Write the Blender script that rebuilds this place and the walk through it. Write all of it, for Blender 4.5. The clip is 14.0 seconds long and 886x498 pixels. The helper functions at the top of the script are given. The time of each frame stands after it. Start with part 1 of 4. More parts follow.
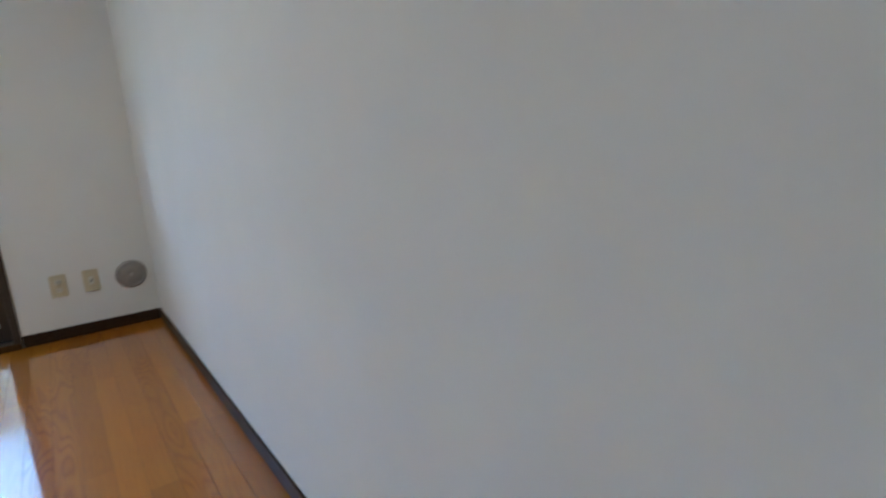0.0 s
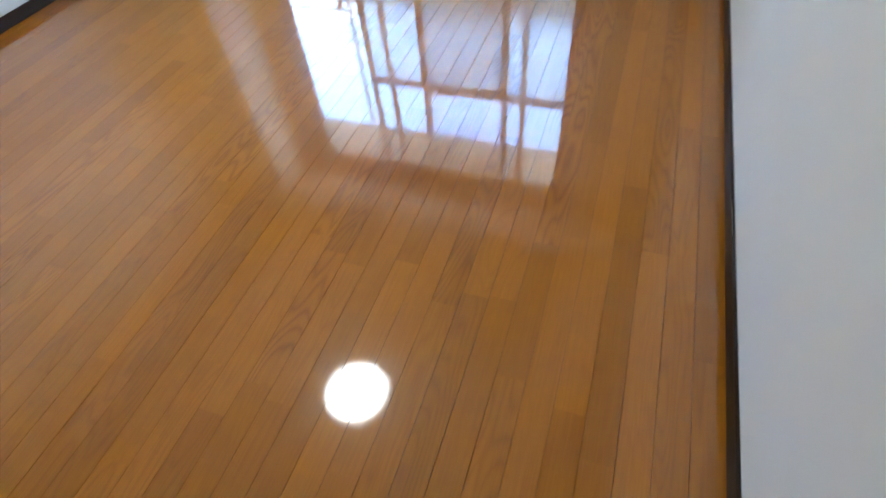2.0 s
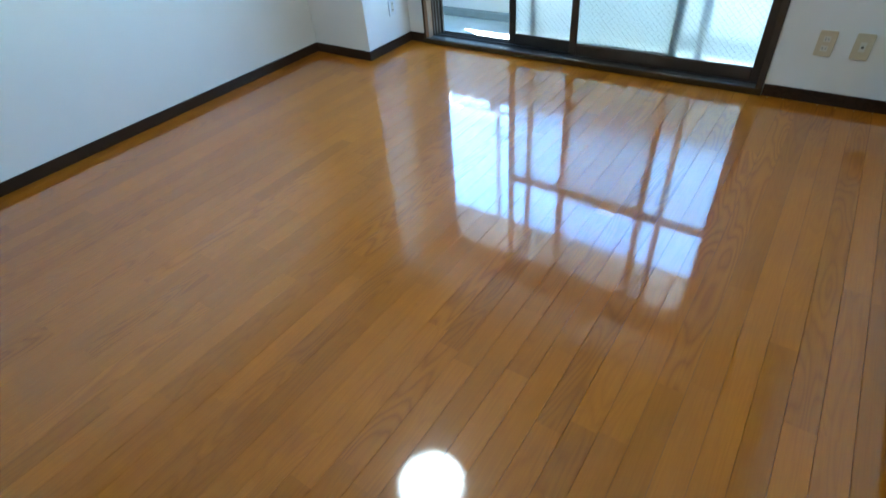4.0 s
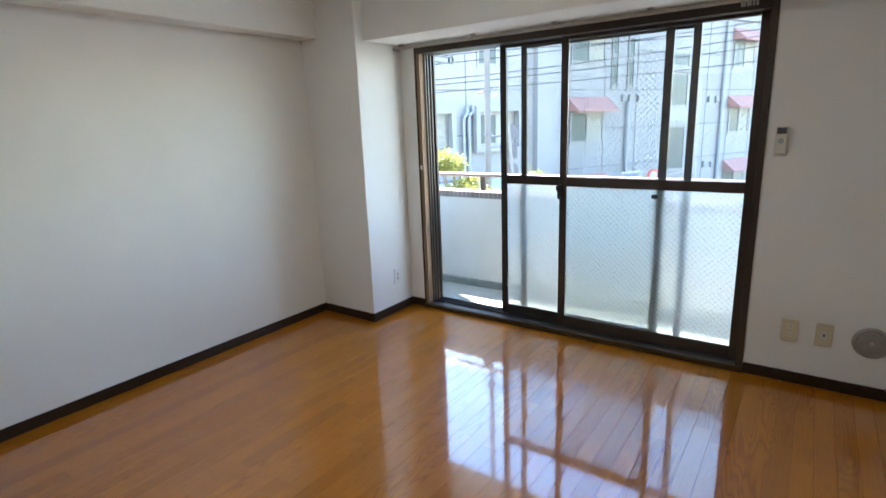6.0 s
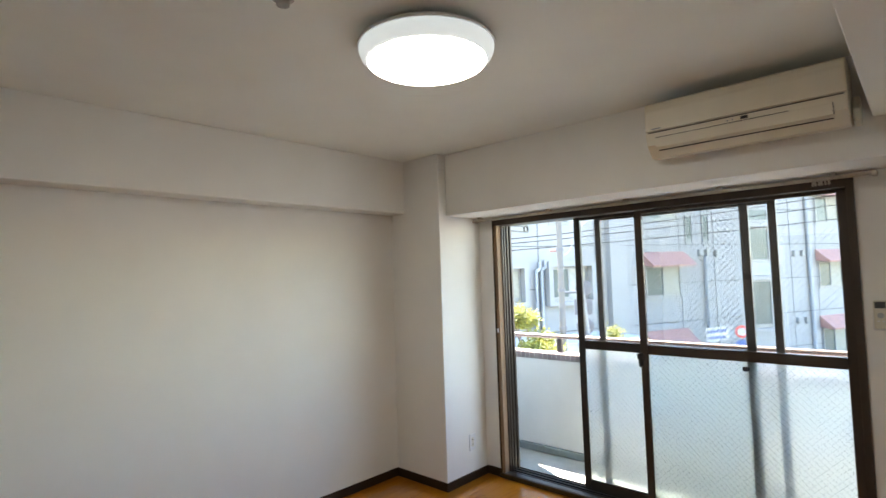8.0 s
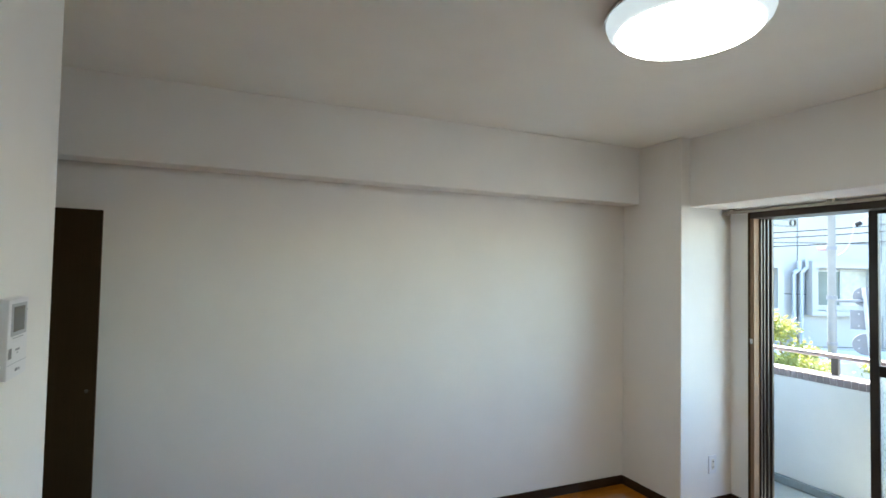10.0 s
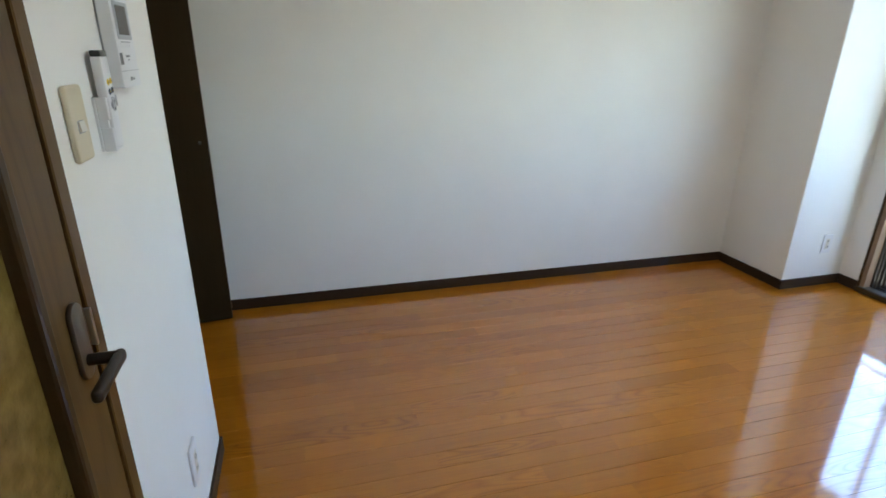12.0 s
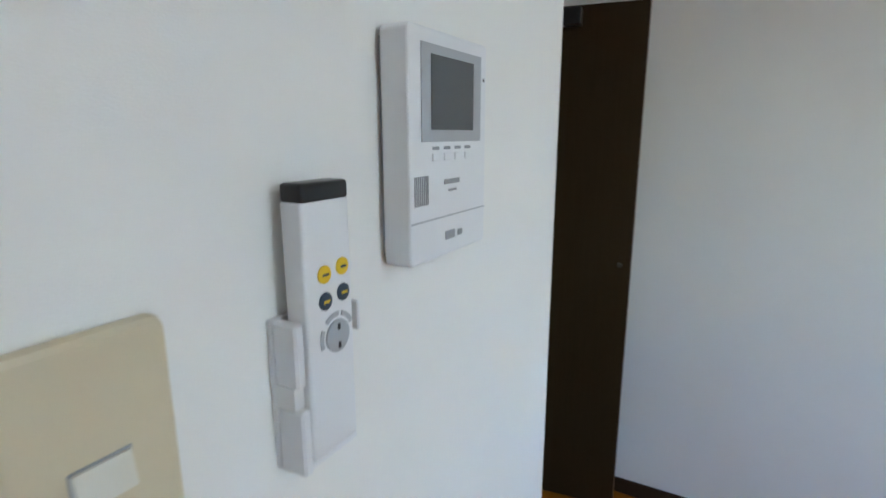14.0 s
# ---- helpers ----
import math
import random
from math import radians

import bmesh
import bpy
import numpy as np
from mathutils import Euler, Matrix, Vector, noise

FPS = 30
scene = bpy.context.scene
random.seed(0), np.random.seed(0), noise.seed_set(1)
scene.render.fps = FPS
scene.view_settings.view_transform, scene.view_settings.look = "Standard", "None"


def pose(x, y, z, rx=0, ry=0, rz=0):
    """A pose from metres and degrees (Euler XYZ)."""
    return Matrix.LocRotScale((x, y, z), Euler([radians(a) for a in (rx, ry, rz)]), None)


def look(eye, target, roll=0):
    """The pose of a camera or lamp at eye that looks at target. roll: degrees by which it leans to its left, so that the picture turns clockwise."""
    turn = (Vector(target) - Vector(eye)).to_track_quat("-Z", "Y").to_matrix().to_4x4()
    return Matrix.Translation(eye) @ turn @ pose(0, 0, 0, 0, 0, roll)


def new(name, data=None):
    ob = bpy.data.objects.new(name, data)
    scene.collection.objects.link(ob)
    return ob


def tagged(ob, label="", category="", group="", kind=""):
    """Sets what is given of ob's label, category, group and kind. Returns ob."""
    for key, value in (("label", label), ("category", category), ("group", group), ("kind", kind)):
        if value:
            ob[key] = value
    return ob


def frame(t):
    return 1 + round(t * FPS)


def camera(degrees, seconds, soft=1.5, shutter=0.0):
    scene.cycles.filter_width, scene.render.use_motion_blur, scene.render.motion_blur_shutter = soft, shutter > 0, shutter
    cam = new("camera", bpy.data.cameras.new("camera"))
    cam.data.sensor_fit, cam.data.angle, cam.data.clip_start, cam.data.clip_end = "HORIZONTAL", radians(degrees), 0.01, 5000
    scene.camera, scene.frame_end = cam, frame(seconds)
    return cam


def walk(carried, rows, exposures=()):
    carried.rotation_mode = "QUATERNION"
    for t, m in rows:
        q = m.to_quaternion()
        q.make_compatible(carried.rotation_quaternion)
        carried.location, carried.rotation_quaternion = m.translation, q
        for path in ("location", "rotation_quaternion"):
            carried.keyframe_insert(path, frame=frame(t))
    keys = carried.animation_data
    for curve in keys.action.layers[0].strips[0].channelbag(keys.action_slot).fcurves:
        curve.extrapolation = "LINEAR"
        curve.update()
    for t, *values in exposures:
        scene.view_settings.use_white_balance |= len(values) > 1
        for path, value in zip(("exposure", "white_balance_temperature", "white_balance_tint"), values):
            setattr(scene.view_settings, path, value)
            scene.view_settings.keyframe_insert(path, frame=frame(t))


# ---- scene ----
cam = camera(80.6, 14.0, shutter=0.25)
PATH = [
    (0, (-0.390, -0.237, 0.955), (0.812, 1.402, 0.513), -3.2),
    (0.2, (-0.399, 0.072, 1.177), (0.625, 1.724, 0.439), -0.4),
    (0.4, (-0.432, 0.166, 1.360), (0.402, 1.801, 0.382), 2.0),
    (0.5, (-0.411, 0.163, 1.362), (0.301, 1.809, 0.307), 1.5),
    (1, (-0.361, 0.158, 1.295), (-0.176, 1.748, -0.033), 0.1),
    (1.5, (-0.365, 0.092, 1.243), (-0.578, 1.518, -0.256), -3.0),
    (2, (-0.395, 0.028, 1.205), (-0.921, 1.256, -0.389), -6.3),
    (2.2, (-0.407, 0.022, 1.203), (-1.019, 1.148, -0.435), -7.3),
    (4.3, (-0.460, 0.045, 1.259), (-1.496, 1.386, 0.054), -4.4),
    (4.5, (-0.466, 0.041, 1.265), (-1.527, 1.440, 0.151), -3.9),
    (5, (-0.444, 0.049, 1.333), (-1.562, 1.550, 0.427), -3.2),
    (5.5, (-0.443, 0.025, 1.358), (-1.589, 1.616, 0.665), -2.3),
    (6, (-0.443, 0.005, 1.407), (-1.614, 1.654, 0.919), -2.1),
    (6.5, (-0.421, -0.024, 1.436), (-1.630, 1.647, 1.166), -2.1),
    (7, (-0.417, -0.037, 1.499), (-1.646, 1.638, 1.411), -2.4),
    (7.2, (-0.412, -0.046, 1.501), (-1.647, 1.628, 1.496), -2.3),
    (9.3, (-0.488, -0.119, 1.529), (-2.195, 0.916, 1.646), 0.5),
    (9.5, (-0.510, -0.097, 1.528), (-2.260, 0.866, 1.641), 0.8),
    (10, (-0.521, -0.092, 1.528), (-2.350, 0.715, 1.599), 1.1),
    (10.2, (-0.535, -0.103, 1.508), (-2.388, 0.691, 1.519), 1.15),
    (10.5, (-0.550, -0.110, 1.459), (-2.437, 0.656, 1.338), 1.2),
    (11, (-0.600, -0.136, 1.417), (-2.479, 0.602, 1.023), 1.45),
    (11.5, (-0.600, -0.138, 1.386), (-2.465, 0.541, 0.776), 1.4),
    (12, (-0.682, -0.159, 1.344), (-2.557, 0.369, 0.615), 0.8),
    (12.5, (-0.926, -0.188, 1.322), (-2.824, 0.139, 0.538), 0.3),
    (13, (-1.143, -0.232, 1.330), (-3.096, -0.279, 0.616), -0.5),
    (13.5, (-1.383, -0.240, 1.353), (-3.298, -0.816, 0.780), -0.7),
    (14, (-1.583, -0.274, 1.368), (-3.352, -1.273, 0.920), -0.1),
]
EXPOSURES = [
    (0.0, 4.16, 6020, 3), (0.5, 3.96, 5820, 3), (1.0, 4.22, 5720, 0), (1.5, 4.47, 5970, 1), (2.0, 4.54, 6220, 1), (4.3, 4.32, 5220, -10),
    (4.5, 4.31, 5220, -10), (5.0, 4.16, 5720, -2), (5.5, 3.95, 6220, 3), (6.0, 3.82, 6620, 6), (6.5, 3.77, 7220, 8), (7.0, 3.77, 7620, 9),
    (9.3, 3.89, 6920, 4), (10.0, 3.95, 6620, 2), (10.5, 4.0, 6540, 2), (11.0, 3.97, 6540, 2), (11.5, 4.06, 6520, 3), (12.0, 4.2, 6500, 3),
    (13.0, 4.5, 6470, 5), (14.0, 4.25, 5980, 6)]
SKY = 0.15
LAMP_STRENGTH = 1.5
walk(cam, [(t, look(eye, aim, roll)) for t, eye, aim, roll in PATH], EXPOSURES)

# ---- world and sun ----
SUN = Vector((-0.547, 0.267, 0.794))
world = bpy.data.worlds.new("sky")
world.use_nodes = True
scene.world = world
sky = world.node_tree.nodes.new("ShaderNodeTexSky")
sky.sky_type = "NISHITA"
sky.sun_disc = False
sky.dust_density, sky.ozone_density = 0.0, 3.0
sky.sun_elevation = radians(52.6)
sky.sun_rotation = math.atan2(SUN.x, SUN.y)
background = world.node_tree.nodes["Background"]
background.inputs["Strength"].default_value = SKY
world.node_tree.links.new(sky.outputs[0], background.inputs["Color"])
sun_data = bpy.data.lights.new("sun", "SUN")
sun_data.energy, sun_data.angle, sun_data.color = 4.5, radians(0.53), (1.0, 0.95, 0.88)
sun_lamp = new("sun", sun_data)
sun_lamp.matrix_world = look(SUN * 30, (0, 0, 0))


# ---- materials ----
def material(name, colour, rough=0.5, metal=0.0, var=0.08, scale=8.0, bump=0.0, bump_scale=200.0, coat=0.0, spread=0.0, spec=0.5):
    """A principled material with cloudy colour variation, fine relief and, with spread, a shade of its own for every piece."""
    m = bpy.data.materials.new(name)
    m.use_nodes = True
    nt = m.node_tree
    n, link = nt.nodes, nt.links.new
    b = n["Principled BSDF"]
    b.inputs["Roughness"].default_value = rough
    b.inputs["Metallic"].default_value = metal
    b.inputs["Coat Weight"].default_value = coat
    b.inputs["Coat Roughness"].default_value = 0.08
    b.inputs["Specular IOR Level"].default_value = spec
    co = n.new("ShaderNodeTexCoord")
    big = n.new("ShaderNodeTexNoise")
    big.inputs["Scale"].default_value, big.inputs["Detail"].default_value = scale, 6
    link(co.outputs["Object"], big.inputs["Vector"])
    hsv = n.new("ShaderNodeHueSaturation")
    hsv.inputs["Color"].default_value = (*colour, 1)
    ramp = n.new("ShaderNodeMapRange")
    ramp.inputs["From Min"].default_value, ramp.inputs["From Max"].default_value = 0.3, 0.7
    ramp.inputs["To Min"].default_value, ramp.inputs["To Max"].default_value = 1 - var, 1 + var
    link(big.outputs["Fac"], ramp.inputs["Value"])
    value = ramp.outputs[0]
    if spread:
        info = n.new("ShaderNodeObjectInfo")
        mul = n.new("ShaderNodeMath")
        mul.operation = "MULTIPLY_ADD"
        mul.inputs[1].default_value, mul.inputs[2].default_value = spread, -spread / 2
        link(info.outputs["Random"], mul.inputs[0])
        add = n.new("ShaderNodeMath")
        link(value, add.inputs[0])
        link(mul.outputs[0], add.inputs[1])
        value = add.outputs[0]
    link(value, hsv.inputs["Value"])
    link(hsv.outputs[0], b.inputs["Base Color"])
    rr = n.new("ShaderNodeMapRange")
    rr.inputs["To Min"].default_value, rr.inputs["To Max"].default_value = rough * 0.85, min(1, rough * 1.15)
    link(big.outputs["Fac"], rr.inputs["Value"])
    link(rr.outputs[0], b.inputs["Roughness"])
    if bump:
        fine = n.new("ShaderNodeTexNoise")
        fine.inputs["Scale"].default_value, fine.inputs["Detail"].default_value = bump_scale, 3
        link(co.outputs["Object"], fine.inputs["Vector"])
        bm_ = n.new("ShaderNodeBump")
        bm_.inputs["Strength"].default_value, bm_.inputs["Distance"].default_value = bump, 0.002
        link(fine.outputs["Fac"], bm_.inputs["Height"])
        link(bm_.outputs[0], b.inputs["Normal"])
    return m


def wood(name, light, dark, rough, coat, along="Y", spread=0.3, grain=1.0, bump=0.05):
    """Grained wood: long streaks, cathedral rings and fine pores along one axis; each piece has its own cut."""
    m = bpy.data.materials.new(name)
    m.use_nodes = True
    nt = m.node_tree
    n, link = nt.nodes, nt.links.new
    b = n["Principled BSDF"]
    b.inputs["Roughness"].default_value = rough
    b.inputs["Coat Weight"].default_value = coat
    b.inputs["Coat Roughness"].default_value = 0.06
    b.inputs["Coat IOR"].default_value = 1.75
    b.inputs["Specular IOR Level"].default_value = 0.1
    co = n.new("ShaderNodeTexCoord")
    info = n.new("ShaderNodeObjectInfo")
    off = n.new("ShaderNodeVectorMath")
    off.operation = "MULTIPLY_ADD"
    off.inputs[1].default_value = (1, 1, 1)
    rnd = n.new("ShaderNodeCombineXYZ")
    for i, k in enumerate((37.0, 91.0, 53.0)):
        mm = n.new("ShaderNodeMath")
        mm.operation = "MULTIPLY"
        mm.inputs[1].default_value = k
        link(info.outputs["Random"], mm.inputs[0])
        link(mm.outputs[0], rnd.inputs[i])
    link(co.outputs["Object"], off.inputs[0])
    link(rnd.outputs[0], off.inputs[2])
    long_ = {"X": (0.15, 1, 1), "Y": (1, 0.15, 1), "Z": (1, 1, 0.15)}[along]
    fine_ = {"X": (0.02, 1, 1), "Y": (1, 0.02, 1), "Z": (1, 1, 0.02)}[along]
    sc = n.new("ShaderNodeVectorMath")
    sc.operation = "MULTIPLY"
    sc.inputs[1].default_value = long_
    link(off.outputs[0], sc.inputs[0])
    warp = n.new("ShaderNodeTexNoise")
    warp.inputs["Scale"].default_value, warp.inputs["Detail"].default_value = 11, 1.2
    link(sc.outputs[0], warp.inputs["Vector"])
    rings = n.new("ShaderNodeMath")
    rings.operation = "MULTIPLY"
    rings.inputs[1].default_value = 17 * grain
    link(warp.outputs["Fac"], rings.inputs[0])
    saw = n.new("ShaderNodeMath")
    saw.operation = "PINGPONG"
    saw.inputs[1].default_value = 1
    link(rings.outputs[0], saw.inputs[0])
    sharp = n.new("ShaderNodeMath")
    sharp.operation = "POWER"
    sharp.inputs[1].default_value = 2.2
    link(saw.outputs[0], sharp.inputs[0])
    pores = n.new("ShaderNodeTexNoise")
    pores.inputs["Scale"].default_value, pores.inputs["Detail"].default_value = 260, 4
    sc2 = n.new("ShaderNodeVectorMath")
    sc2.operation = "MULTIPLY"
    sc2.inputs[1].default_value = fine_
    link(off.outputs[0], sc2.inputs[0])
    link(sc2.outputs[0], pores.inputs["Vector"])
    mixf = n.new("ShaderNodeMath")
    mixf.operation = "MULTIPLY_ADD"
    pick = n.new("ShaderNodeMath")
    pick.operation = "MULTIPLY"
    pick.inputs[1].default_value = 13.7
    link(info.outputs["Random"], pick.inputs[0])
    frac = n.new("ShaderNodeMath")
    frac.operation = "FRACT"
    link(pick.outputs[0], frac.inputs[0])
    bent = n.new("ShaderNodeMath")
    bent.operation = "POWER"
    bent.inputs[1].default_value = 4
    link(frac.outputs[0], bent.inputs[0])
    amp = n.new("ShaderNodeMath")
    amp.operation = "MULTIPLY_ADD"
    amp.inputs[1].default_value, amp.inputs[2].default_value = 0.65, 0.06
    link(bent.outputs[0], amp.inputs[0])
    link(amp.outputs[0], mixf.inputs[1])
    link(sharp.outputs[0], mixf.inputs[0])
    pm = n.new("ShaderNodeMapRange")
    pm.inputs["From Min"].default_value, pm.inputs["From Max"].default_value = 0.35, 0.75
    pm.inputs["To Min"].default_value, pm.inputs["To Max"].default_value = 0.0, 0.28
    link(pores.outputs["Fac"], pm.inputs["Value"])
    link(pm.outputs[0], mixf.inputs[2])
    mix = n.new("ShaderNodeMix")
    mix.data_type = "RGBA"
    mix.inputs[6].default_value, mix.inputs[7].default_value = (*light, 1), (*dark, 1)
    link(mixf.outputs[0], mix.inputs[0])
    hsv = n.new("ShaderNodeHueSaturation")
    val = n.new("ShaderNodeMapRange")
    val.inputs["To Min"].default_value, val.inputs["To Max"].default_value = 1 - spread / 2, 1 + spread / 2
    link(info.outputs["Random"], val.inputs["Value"])
    link(val.outputs[0], hsv.inputs["Value"])
    link(mix.outputs[2], hsv.inputs["Color"])
    link(hsv.outputs[0], b.inputs["Base Color"])
    wave = n.new("ShaderNodeTexNoise")
    wave.inputs["Scale"].default_value = 9
    link(co.outputs["Object"], wave.inputs["Vector"])
    h = n.new("ShaderNodeMath")
    h.operation = "MULTIPLY_ADD"
    h.inputs[1].default_value = 0.06
    link(mixf.outputs[0], h.inputs[0])
    link(wave.outputs["Fac"], h.inputs[2])
    bu = n.new("ShaderNodeBump")
    bu.inputs["Strength"].default_value, bu.inputs["Distance"].default_value = bump, 0.004
    link(h.outputs[0], bu.inputs["Height"])
    link(bu.outputs[0], b.inputs["Normal"])
    link(bu.outputs[0], b.inputs["Coat Normal"])
    return m


def glass_clear(name, tint=(0.985, 0.988, 0.985)):
    m = bpy.data.materials.new(name)
    m.use_nodes = True
    nt = m.node_tree
    n, link = nt.nodes, nt.links.new
    out = n["Material Output"]
    n.remove(n["Principled BSDF"])
    tr = n.new("ShaderNodeBsdfTransparent")
    tr.inputs[0].default_value = (*tint, 1)
    gl = n.new("ShaderNodeBsdfGlossy")
    gl.inputs["Roughness"].default_value = 0.02
    facing = n.new("ShaderNodeLayerWeight")
    facing.inputs["Blend"].default_value = 0.5
    steep = n.new("ShaderNodeMath")
    steep.operation = "POWER"
    steep.inputs[1].default_value = 5
    link(facing.outputs["Facing"], steep.inputs[0])
    share = n.new("ShaderNodeMath")
    share.operation = "MULTIPLY_ADD"
    share.inputs[1].default_value, share.inputs[2].default_value = 0.96, 0.04
    link(steep.outputs[0], share.inputs[0])
    mx = n.new("ShaderNodeMixShader")
    link(share.outputs[0], mx.inputs[0])
    link(tr.outputs[0], mx.inputs[1])
    link(gl.outputs[0], mx.inputs[2])
    link(mx.outputs[0], out.inputs[0])
    return m


def glass_frosted(name):
    m = bpy.data.materials.new(name)
    m.use_nodes = True
    nt = m.node_tree
    n, link = nt.nodes, nt.links.new
    out = n["Material Output"]
    n.remove(n["Principled BSDF"])
    rf = n.new("ShaderNodeBsdfRefraction")
    rf.inputs["Color"].default_value = (0.85, 0.865, 0.85, 1)
    rf.inputs["Roughness"].default_value = 0.34
    rf.inputs["IOR"].default_value = 1.22
    tl = n.new("ShaderNodeBsdfTranslucent")
    tl.inputs[0].default_value = (0.80, 0.81, 0.79, 1)
    mx = n.new("ShaderNodeMixShader")
    mx.inputs[0].default_value = 0.18
    co = n.new("ShaderNodeTexCoord")
    vo = n.new("ShaderNodeTexVoronoi")
    vo.inputs["Scale"].default_value = 220
    link(co.outputs["Object"], vo.inputs["Vector"])
    bu = n.new("ShaderNodeBump")
    bu.inputs["Strength"].default_value, bu.inputs["Distance"].default_value = 0.25, 0.003
    link(vo.outputs["Distance"], bu.inputs["Height"])
    link(bu.outputs[0], rf.inputs["Normal"])
    link(rf.outputs[0], mx.inputs[1])
    link(tl.outputs[0], mx.inputs[2])
    link(mx.outputs[0], out.inputs[0])
    return m


def see_through(name, colour, share):
    m = bpy.data.materials.new(name)
    m.use_nodes = True
    nt = m.node_tree
    n, link = nt.nodes, nt.links.new
    tr = n.new("ShaderNodeBsdfTransparent")
    mx = n.new("ShaderNodeMixShader")
    mx.inputs[0].default_value = share
    b = n["Principled BSDF"]
    b.inputs["Base Color"].default_value = (*colour, 1)
    link(tr.outputs[0], mx.inputs[1])
    link(b.outputs[0], mx.inputs[2])
    link(mx.outputs[0], n["Material Output"].inputs[0])
    return m


def glow(name, colour, strength):
    m = bpy.data.materials.new(name)
    m.use_nodes = True
    b = m.node_tree.nodes["Principled BSDF"]
    b.inputs["Base Color"].default_value = (0.9, 0.9, 0.9, 1)
    b.inputs["Roughness"].default_value = 0.35
    b.inputs["Emission Color"].default_value = (*colour, 1)
    b.inputs["Emission Strength"].default_value = strength
    return m


WALL = material("wallpaper", (0.86, 0.855, 0.83), 0.75, var=0.02, scale=3, bump=0.16, bump_scale=750)
CEIL = material("ceiling_paper", (0.89, 0.905, 0.87), 0.8, var=0.02, scale=3, bump=0.15, bump_scale=600)
BASE = wood("baseboard_wood", (0.045, 0.026, 0.016), (0.02, 0.012, 0.008), 0.4, 0.1, "Y", 0.1)
FLOOR = wood("floor_oak", (0.45, 0.153, 0.008), (0.24, 0.070, 0.004), 0.30, 1.0, "Y", 0.23, 1.7, 0.018)
SUBFLOOR = material("subfloor", (0.16, 0.07, 0.015), 0.8)
DOOR = wood("door_veneer", (0.125, 0.069, 0.022), (0.072, 0.038, 0.012), 0.4, 0.15, "Z", 0.05, 0.6)
DARKDOOR = wood("dark_door_veneer", (0.033, 0.020, 0.008), (0.017, 0.010, 0.004), 0.55, 0.03, "Z", 0.05, 0.6)
BRONZE = material("bronze_aluminium", (0.070, 0.054, 0.043), 0.38, 0.35, var=0.06, scale=5)
# Paler than the frame's bronze: reflected sky is put into the base colour.
SILL = material("sky_lit_sill_aluminium", (0.13, 0.125, 0.12), 0.32, 0.6, var=0.15, scale=14)
BRONZE2 = material("bronze_aluminium_dark", (0.038, 0.036, 0.034), 0.42, 0.3, var=0.1, scale=8)
# The same brown wood as seen lit: brightness is put into the colour.
JAMB = wood("lit_side_wood", (0.30, 0.20, 0.13), (0.2, 0.13, 0.08), 0.5, 0.0, "Z", 0.05)
TRIM = wood("dark_trim_wood", (0.065, 0.037, 0.014), (0.033, 0.018, 0.007), 0.4, 0.15, "Z", 0.05)
GLASS = glass_clear("clear_glass")
FROST = glass_frosted("frosted_glass")
WIRE = material("wire", (0.16, 0.165, 0.17), 0.5, 0.3)
MESH = see_through("insect_mesh", (0.08, 0.09, 0.1), 0.03)
IVORY = material("ivory_plastic", (0.66, 0.58, 0.41), 0.35, var=0.04, scale=12)
IVORY2 = material("pale_ivory_plastic", (0.72, 0.69, 0.60), 0.32, var=0.03, scale=12)
WHITE = material("white_plastic", (0.80, 0.81, 0.83), 0.3, var=0.02, scale=10)
ACWHITE = material("aged_white_plastic", (0.76, 0.70, 0.58), 0.35, var=0.03, scale=6)
RAILWHITE = material("curtain_rail_plastic", (0.46, 0.43, 0.385), 0.4, var=0.06, scale=20)
GREY = material("grey_plastic", (0.42, 0.44, 0.47), 0.35, var=0.03)
SCREEN = material("dark_screen", (0.09, 0.10, 0.11), 0.15, var=0.02)
BLACK = material("black_plastic", (0.012, 0.012, 0.013), 0.3, var=0.05)
YELLOW = material("yellow_rubber", (0.80, 0.55, 0.02), 0.5)
NAVY = material("navy_rubber", (0.03, 0.06, 0.10), 0.5)
INK = material("grey_ink", (0.30, 0.31, 0.33), 0.6)
SEAM = material("dark_seam", (0.035, 0.024, 0.016), 0.7)
ROSE = material("bronze_plate", (0.17, 0.14, 0.11), 0.4, 0.7, var=0.1, scale=30)
LEVER = material("dark_lever_metal", (0.06, 0.052, 0.045), 0.35, 0.7, var=0.1, scale=30)
STEEL = material("steel", (0.55, 0.55, 0.54), 0.3, 0.9, var=0.06, scale=20)
VENTM = material("vent_metal", (0.40, 0.385, 0.36), 0.42, 0.75, var=0.1, scale=30)
# Opaque amber colour stands in for warm hall light through the pane.
AMBER = material("warm_lit_amber_glass", (0.20, 0.13, 0.035), 0.2, var=0.25, scale=30, bump=0.8, bump_scale=90)
PARAPET = material("painted_render", (0.62, 0.62, 0.60), 0.85, var=0.05, scale=2.5, bump=0.4, bump_scale=150)
BALCEIL = material("balcony_ceiling_paint", (0.82, 0.79, 0.72), 0.85, var=0.04, scale=3, bump=0.3, bump_scale=120)
BALFLOOR = material("balcony_sheet", (0.36, 0.39, 0.39), 0.7, var=0.12, scale=6, bump=0.3, bump_scale=200)
KERB = material("balcony_upstand", (0.20, 0.235, 0.245), 0.7, var=0.12, scale=9)
TILE = material("cap_tile", (0.20, 0.16, 0.155), 0.35, var=0.1, scale=30, spread=0.3)
RAILMETAL = material("rail_aluminium", (0.26, 0.20, 0.185), 0.4, 0.5, var=0.06)
CONCRETE = material("painted_concrete", (0.215, 0.224, 0.234), 0.85, var=0.07, scale=0.9, bump=0.3, bump_scale=30, spread=0.05)
